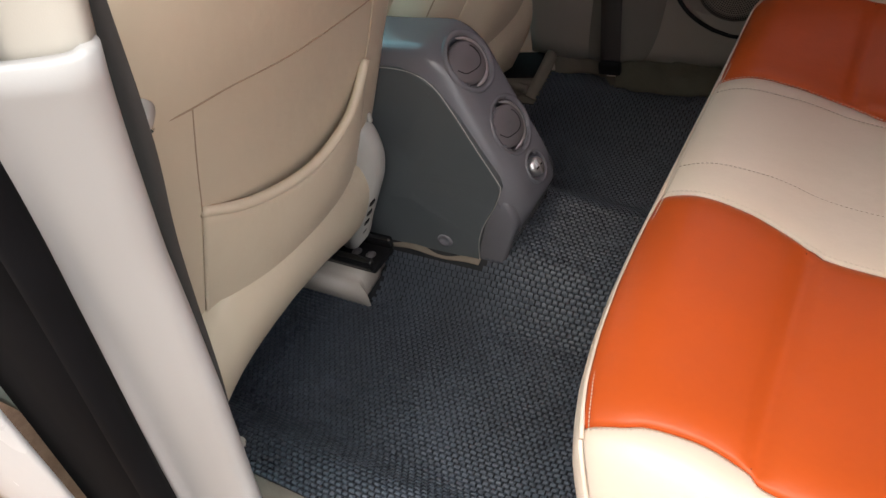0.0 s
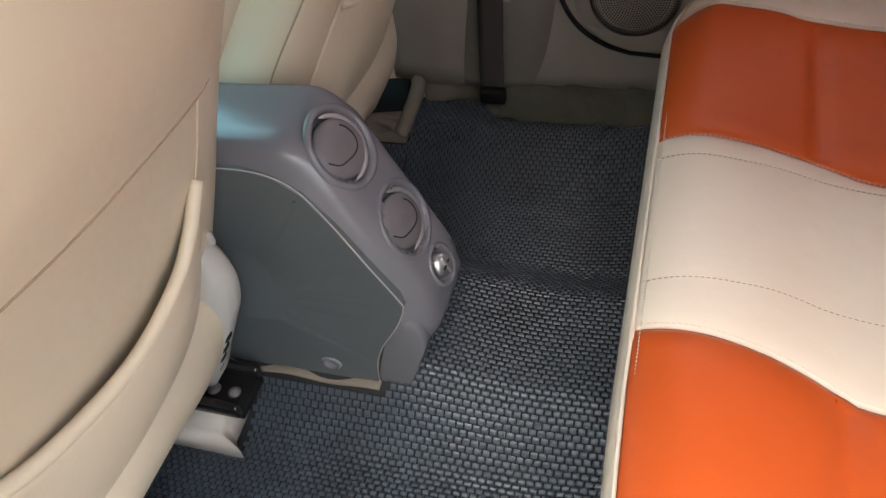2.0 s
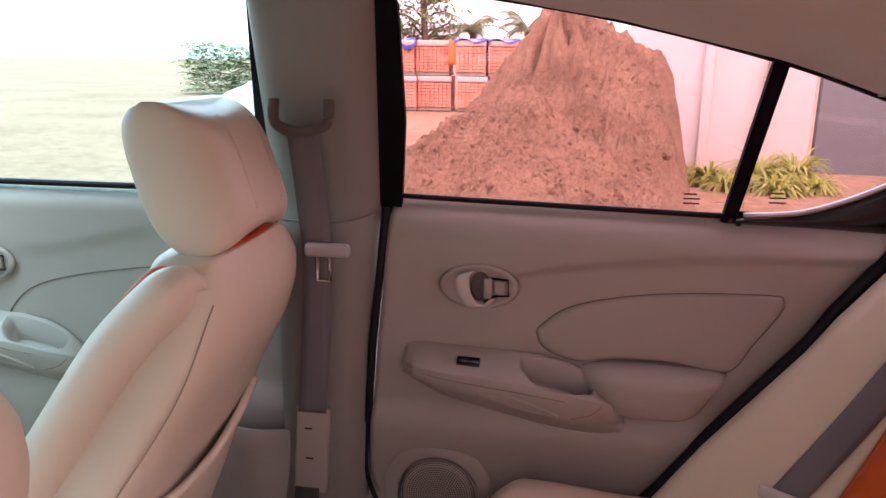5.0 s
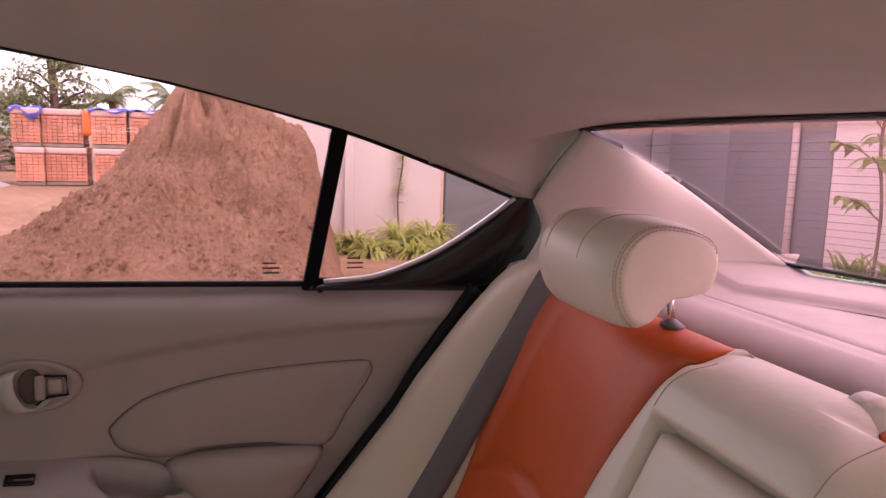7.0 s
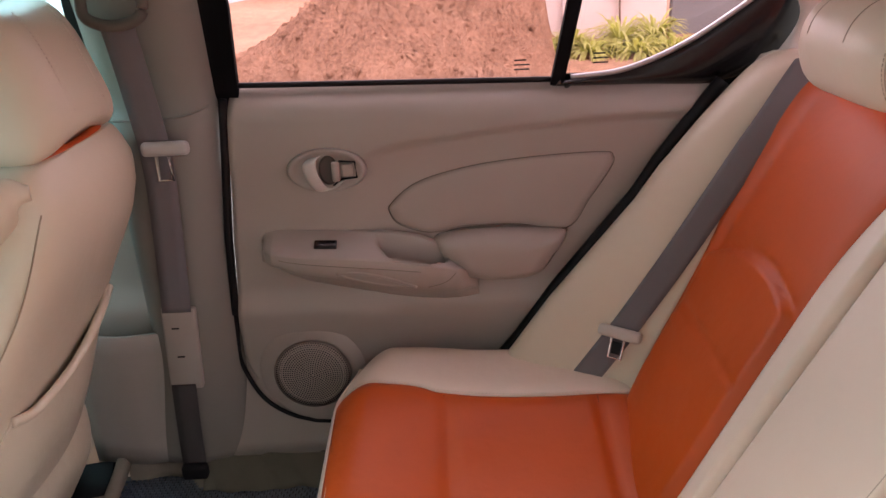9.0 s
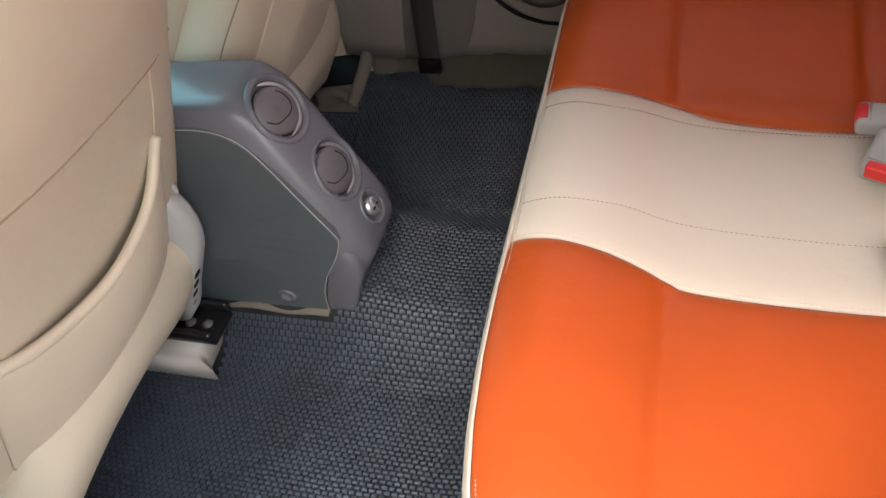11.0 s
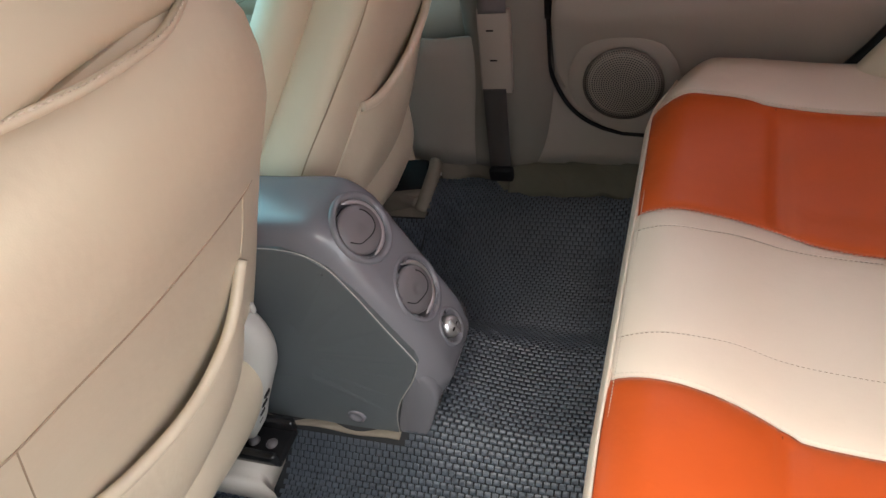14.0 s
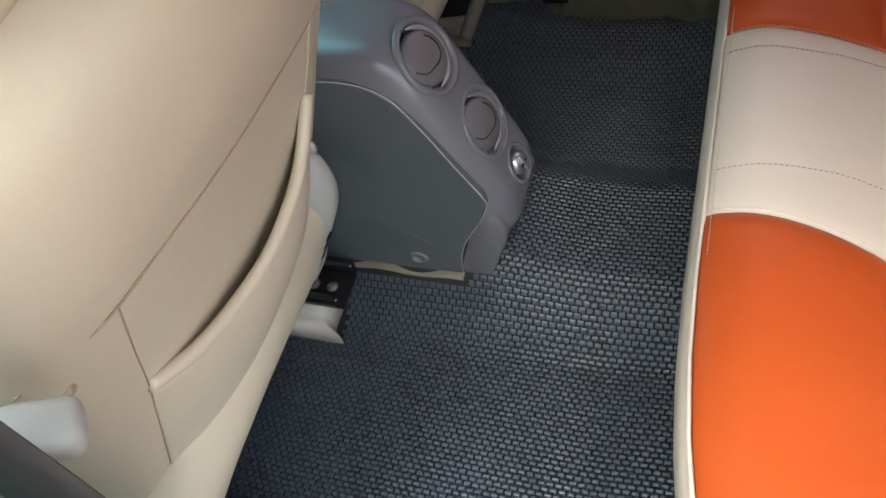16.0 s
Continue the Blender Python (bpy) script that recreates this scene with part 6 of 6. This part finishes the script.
HEAP_C, HEAP_HALF, HEAP_N = (-0.3, 7.4, 0.0), (2.8, 2.8), 440
soil = heap("soil_heap", HEAP_C, HEAP_HALF, soil_height, SAND, "tall heap of brown excavated soil with gullies", 0.16, HEAP_N, 1.0)
heap("gravel_heap", (-7.2, 19.5, 0.0), (3.4, 2.7), lambda x, y: cone(x, y, -7.2, 19.5, 1.25, 2.6, 2.6, 2.0, 2.0), GRAVEL, "small grey gravel heap on the yard", 0.03, 50, 4.0)
rng = random.Random(11)
clods = []
for i in range(2600):
    x, y = rng.uniform(-2.4, 1.1), 7.8 - 2.7 * rng.random() ** 0.6
    z = soil[int((x - HEAP_C[0] + HEAP_HALF[0]) / (2 * HEAP_HALF[0]) * (HEAP_N - 1))][int((y - HEAP_C[1] + HEAP_HALF[1]) / (2 * HEAP_HALF[1]) * (HEAP_N - 1))][2] + 0.004
    s = 0.010 + 0.030 * rng.random() ** 2 * (2.4 if rng.random() < 0.04 else 1)
    V, F = rbox((0, 0, 0), (s * 1.5, s, s * 0.8), s * 0.3, 1, (rng.uniform(0, 90), rng.uniform(0, 90), rng.uniform(0, 180)))
    clods.append((V + np.array((x, y, z)), F))
alone("soil_clods", join(*clods), SAND, "loose clods and stones lying on the soil heap", "clods", "stuff", smooth=False)


# wrapped pallets of bricks
def brick_pallet(c, w, d, h, rows_, cols, tarp=None, seed=0):
    ob = thing("brick_pallet", c, "stack of red bricks on a pallet wrapped in plastic film", "brick pallet", "brick pallets")
    rg = random.Random(seed)
    part("pallet", join(*[rbox((c[0], c[1] - d / 2 + d * (k + 0.5) / 5, c[2] + 0.05), (w, d / 7, 0.09), 0.008, 1) for k in range(5)]), TIMBER, ob, "timber pallet", smooth=False)
    geos = []
    bw, bh = w / cols, (h - 0.1) / rows_
    for r in range(rows_):
        for q in range(cols):
            j = rg.uniform(-0.012, 0.012)
            geos.append(rbox((c[0] - w / 2 + bw * (q + 0.5), c[1] - d / 2 + 0.06 + j, c[2] + 0.1 + bh * (r + 0.5)), (bw * 0.95, 0.12, bh * 0.91), 0.006, 1))
        geos.append(rbox((c[0], c[1] + 0.04, c[2] + 0.1 + bh * (r + 0.5)), (w * 0.98, d * 0.84, bh * 0.93), 0.01, 1))
    part("bricks", join(*geos), BRICK, ob, "rows of red bricks", smooth=False)
    part("wrap_band", slab([[(c[0] + (w / 2 + 0.012) * u, c[1] - d / 2 - 0.014 - 0.006 * math.sin(9 * u + k), c[2] + h * k) for u in np.linspace(-1, 1, 12)] for k in np.linspace(0.84, 1.0, 4)], 0.004), WRAP, ob, "dusty film wrap")
    if tarp:
        mt, drop = tarp
        P = []
        for u in np.linspace(-1, 1, 14):
            P.append([(c[0] + u * (w / 2 + 0.05), c[1] + v * (d / 2 + 0.06), c[2] + h + 0.03 + 0.03 * math.sin(5 * u + 3 * v) - (drop * (abs(v) > 0.9) * (0.6 + 0.4 * math.sin(3 * u)))) for v in np.linspace(-1, 1, 10)])
        part("cover_sheet", slab(P, 0.006), mt, ob, "creased plastic cover sheet")
    return ob


for i, (x, w) in enumerate(((-4.08, 0.62), (-3.30, 0.92), (-2.25, 0.80), (-1.40, 0.78))):
    for lvl in (0, 1):
        brick_pallet((x + 0.06 * (lvl == 0), 20.0 + 0.15 * (i % 2), 0.02 + lvl * 0.93), w, 0.95, 0.92, 10, max(5, int(w * 9)), ((TARP, 0.28 if i == 0 else 0.08) if lvl and i != 1 else None), i * 7 + lvl)
alone("orange_sheet", slab([[(-2.74 + 0.10 * u, 19.55 - 0.02 * math.sin(4 * v), 1.25 + 0.62 * v) for u in np.linspace(-1, 1, 5)] for v in np.linspace(0, 1, 8)], 0.01), ORANGETARP, "strip of orange sheeting hanging between the brick stacks", "sheeting")
lum = thing("timber_stack", (-5.6, 20.6, 0.0), "stack of weathered timber boards on the ground", "timber stack")
for k in range(7):
    part("board", rbox((-5.5 + 0.04 * (k % 3), 20.6, 0.35 + 0.13 * k), (1.3, 0.8, 0.07), 0.01, 1), TIMBER, lum, smooth=False)
shed = thing("site_trailer", (-6.6, 22.5, 0.0), "dull red tipper trailer body parked behind the gravel", "trailer")
part("body", rbox((-6.6, 22.5, 1.05), (2.0, 1.4, 0.6), 0.04), BRICK, shed)
for q in (-0.6, 0.6):
    part("wheel", lathe((-6.6 + q, 21.75, 0.42), (0, -1, 0), [(0.0, 0.02), (0.2, 0.03), (0.38, 0.02), (0.42, -0.05), (0.42, -0.2)], 24), BLACK, shed)

# walls
w1 = thing("wall_north", (2.0, 9.6, 0.0), "white rendered boundary wall behind the soil heap", "wall", kind="structure")
part("wall", rbox((2.15, 9.7, 2.4), (2.32, 0.2, 5.2), 0.01), WHITEWALL, w1)
part("pier", rbox((1.98, 9.56, 2.4), (0.12, 0.12, 5.2), 0.01), WHITEWALL, w1)
w2 = thing("wall_gate", (4.3, 9.7, 0.0), "dark slate-grey cladding panels beside the white wall", "cladding wall", kind="structure")
for k in range(4):
    part("panel", rbox((3.92 + 1.10 * k, 9.66, 1.7), (1.08, 0.12, 3.8), 0.01), DARKWALL, w2)
w3 = thing("wall_east", (7.0, 6.5, 0.0), "dark slate-grey cladding wall with a pale downpipe", "cladding wall", kind="structure")
for k in range(2):
    part("panel", rbox((7.06, 7.30 + 1.84 * k, 1.8), (0.12, 1.835, 4.2), 0.004), DARKWALL, w3)
part("downpipe", tube([(6.95, 6.92, -0.1), (6.95, 6.92, 4.0)], 0.045, 12), PALEWALL, w3, "pale downpipe")
w4 = thing("wall_south", (7.0, 2.0, 0.0), "pale rendered building wall", "wall", kind="structure")
part("wall", rbox((7.1, 2.35, 1.9), (0.2, 8.05, 4.4), 0.01), PALEWALL, w4)


# added out of view: keeps low sky light out of the far footwell
w5 = thing("unseen_wall_west", (-4.0, -3.4, 0.0), "added unseen grey wall that blocks low sky light at the car's open side", "wall", kind="structure")
part("wall", rbox((-4.2, -3.4, 1.8), (12.8, 0.2, 3.8), 0.01), GREYWALL, w5)


# plants
def blade(base, yaw, length, rise, width, droop, n=7):
    """One arching leaf."""
    d = np.array((math.cos(yaw), math.sin(yaw), 0))
    sdir = np.array((-math.sin(yaw), math.cos(yaw), 0))
    rowsP = []
    for t in np.linspace(0, 1, n):
        p = np.array(base) + d * length * t + np.array((0, 0, rise * t - droop * t * t))
        w = width * math.sin(math.pi * (0.12 + 0.86 * t)) ** 0.8
        rowsP.append([p - sdir * w / 2 + np.array((0, 0, 0.15 * w)), p, p + sdir * w / 2 + np.array((0, 0, 0.15 * w))])
    return grid(rowsP)


rng = random.Random(3)
for x, y, z, s, pot in ((1.66, 8.45, -0.04, 0.8, 0), (1.86, 8.35, 0.06, 0.9, 0), (2.00, 8.10, -0.06, 0.9, 0), (2.42, 8.40, 0.10, 1.25, 1), (2.52, 7.95, -0.06, 1.0, 0), (2.84, 8.45, 0.12, 1.2, 1), (2.96, 8.15, -0.04, 0.9, 0)):
    pl = thing("spider_plant", (x, y, 0.0), "arching variegated spider plant in a dark pot by the wall" if pot else "arching variegated spider plant in a bed by the wall", "plant", "spider plants")
    leaves = []
    for _ in range(120):
        a, up = rng.uniform(0, 6.28), rng.random()
        leaves.append(blade((x + 0.05 * math.cos(a), y + 0.05 * math.sin(a), max(z, 0.0) + 0.04), a + rng.uniform(-0.3, 0.3), s * rng.uniform(0.24, 0.46) * (1.1 - 0.45 * up), s * (0.10 + 0.36 * up), 0.032, s * rng.uniform(0.28, 0.46) * (1.15 - 0.4 * up)))
    part("leaves", join(*leaves), SPIDER, pl)
    if pot:
        part("pot", lathe((x - 0.04, y, 0.0), (0, 0, 1), [(0.13, -0.02), (0.16, 0.10), (0.165, 0.12), (0.15, 0.12), (0.0, 0.11)], 20, (1, 0, 0)), CHARCOAL, pl, "dark grey round pot")
    else:
        part("soil_clump", lathe((x, y, 0.0), (0, 0, 1), [(0.17, -0.02), (0.13, 0.03), (0.07, 0.06), (0.0, 0.065)], 14, (1, 0, 0)), SAND, pl)
vine = thing("climbing_plant", (2.72, 9.5, 0.0), "thin climbing stem with small leaves on the white wall", "plant")
stem = spline([(2.68, 9.48, 0.1), (2.66, 9.5, 0.6), (2.72, 9.52, 1.0), (2.74, 9.52, 1.5), (2.82, 9.53, 2.2)], 40)
part("stem", tube(stem, 0.012, 6), BARK, vine)
part("leaves", join(*[blade(stem[rng.randrange(6, 40)], rng.uniform(2.5, 6.9), rng.uniform(0.07, 0.13), 0.03, 0.05, 0.04, 5) for _ in range(60)]), SPIDER, vine)


def sapling(x, y, h, seed, leaf=0.20, label="slender sapling with broad green leaves"):
    rg = random.Random(seed)
    ob = thing("sapling", (x, y, 0.0), label, "sapling")
    trunk = spline([(x, y, 0), (x + 0.03, y, h * 0.4), (x - 0.02, y + 0.04, h * 0.75), (x + 0.02, y, h)], 30)
    geos, leaves = [tube(trunk, 0.016, 7)], []
    for b in range(9):
        k = rg.randrange(9, 29)
        a = rg.uniform(0, 6.28)
        L = rg.uniform(0.3, 0.6)
        br = spline([trunk[k], trunk[k] + np.array((math.cos(a) * L * 0.5, math.sin(a) * L * 0.5, 0.16)), trunk[k] + np.array((math.cos(a) * L, math.sin(a) * L, 0.22))], 10)
        geos.append(tube(br, 0.007, 5))
        for _ in range(9):
            q = br[rg.randrange(4, 10)]
            leaves.append(blade(q, rg.uniform(0, 6.28), leaf * rg.uniform(0.6, 1.1), 0.03, leaf * 0.4, 0.12, 6))
    part("trunk", join(*geos), BARK, ob)
    part("crown", join(*leaves), SAPLING, ob)


sapling(6.2, 4.95, 2.0, 4)
sapling(6.3, 4.35, 2.3, 9)
for k in range(5):
    x, y = 6.4 + 0.1 * (k % 2), 5.35 - 0.35 * k
    sh = thing("shrub", (x, y, 0.0), "low grassy shrub at the foot of the wall", "shrub", "shrubs")
    part("leaves", join(*[blade((x + rng.uniform(-0.15, 0.15), y + rng.uniform(-0.15, 0.15), 0.02), rng.uniform(0, 6.28), rng.uniform(0.2, 0.4), rng.uniform(0.3, 0.7), 0.03, 0.3) for _ in range(60)]), SAPLING, sh)


def palm(x, y, h, seed):
    rg = random.Random(seed)
    ob = thing("palm_tree", (x, y, 0.0), "far coconut palm with drooping fronds", "palm tree", "far palms")
    part("trunk", tube(spline([(x, y, 0), (x + 0.2, y, h * 0.5), (x + 0.1, y, h)], 16), 0.16, 8), BARK, ob)
    geos = []
    for f in range(22):
        a, L, up = rg.uniform(0, 6.28), rg.uniform(0.9, 1.7), rg.uniform(0.4, 2.1)
        P = np.array([(x + 0.1 + math.cos(a) * L * t, y + math.sin(a) * L * t, h + up * t - 1.15 * t * t) for t in np.linspace(0, 1, 12)])
        geos.append(tube(P, 0.025, 4))
        for i in range(1, 12):
            for sd in (-1, 1):
                geos.append(blade((P[i] + P[i - 1] * (sd > 0)) / (1 + (sd > 0)), a + sd * 0.8, 0.5 * (1 - 0.5 * i / 12), 0.10, 0.05, 0.30, 3))
                geos.append(blade((P[i] + P[i - 1] * (sd < 0)) / (1 + (sd < 0)), a + sd * 0.8, 0.5 * (1 - 0.5 * i / 12), 0.12, 0.05, 0.25, 3))
    part("crown", join(*geos), PALM, ob)


palm(-4.0, 34.0, 2.6, 1)
palm(-1.6, 35.0, 2.7, 2)
palm(-6.1, 36.0, 2.0, 5)


def tree(x, y, h, r, seed, n=1500, label="tall far tree with an open feathery crown"):
    rg = random.Random(seed)
    ob = thing("tree", (x, y, 0.0), label, "tree", "far trees")
    geos, tips = [tube(spline([(x, y, 0), (x + 0.1, y, h * 0.4), (x, y, h * 0.85)], 14), 0.16, 7)], []
    for b in range(16):
        a, z0, L = rg.uniform(0, 6.28), h * rg.uniform(0.35, 0.8), r * rg.uniform(0.5, 1.05)
        e = np.array((x + math.cos(a) * L, y + math.sin(a) * L, z0 + rg.uniform(0.1, 0.5) * L + 0.3))
        geos.append(tube([(x, y, z0), tuple((np.array((x, y, z0)) + e) / 2 + np.array((0, 0, 0.15))), tuple(e)], 0.05, 5))
        tips.append((e, L))
    part("trunk", join(*geos), BARK, ob)
    lv = []
    for _ in range(n):
        e, L = tips[rg.randrange(len(tips))]
        p = e + np.array([rg.gauss(0, 0.24 * r) for _ in range(3)])
        lv.append(blade(p, rg.uniform(0, 6.28), rg.uniform(0.15, 0.32), rg.uniform(-0.1, 0.15), 0.13, 0.12, 3))
    part("crown", join(*lv), LEAF, ob)


tree(-6.0, 33.0, 5.2, 1.3, 21, 1500)
tree(-9.6, 34.0, 3.6, 1.2, 22, 1600, "broad far tree with dense crown")
tree(-8.0, 36.0, 3.0, 1.2, 23, 1500, "broad far tree with dense crown")
tree(-11.5, 33.0, 4.0, 1.4, 24, 1600, "broad far tree with dense crown")
rng = random.Random(8)
hedge = []
for _ in range(5200):
    x, y = rng.uniform(-14, -4.2), rng.uniform(26, 27.5)
    hedge.append(blade((x, y, rng.uniform(0.1, 1.9 + 0.4 * noise2(x, y, 0.7))), rng.uniform(0, 6.28), rng.uniform(0.15, 0.35), 0.05, 0.15, 0.1, 3))
alone("hedge", join(*hedge), LEAF, "far green undergrowth beyond the yard", "undergrowth", "stuff")
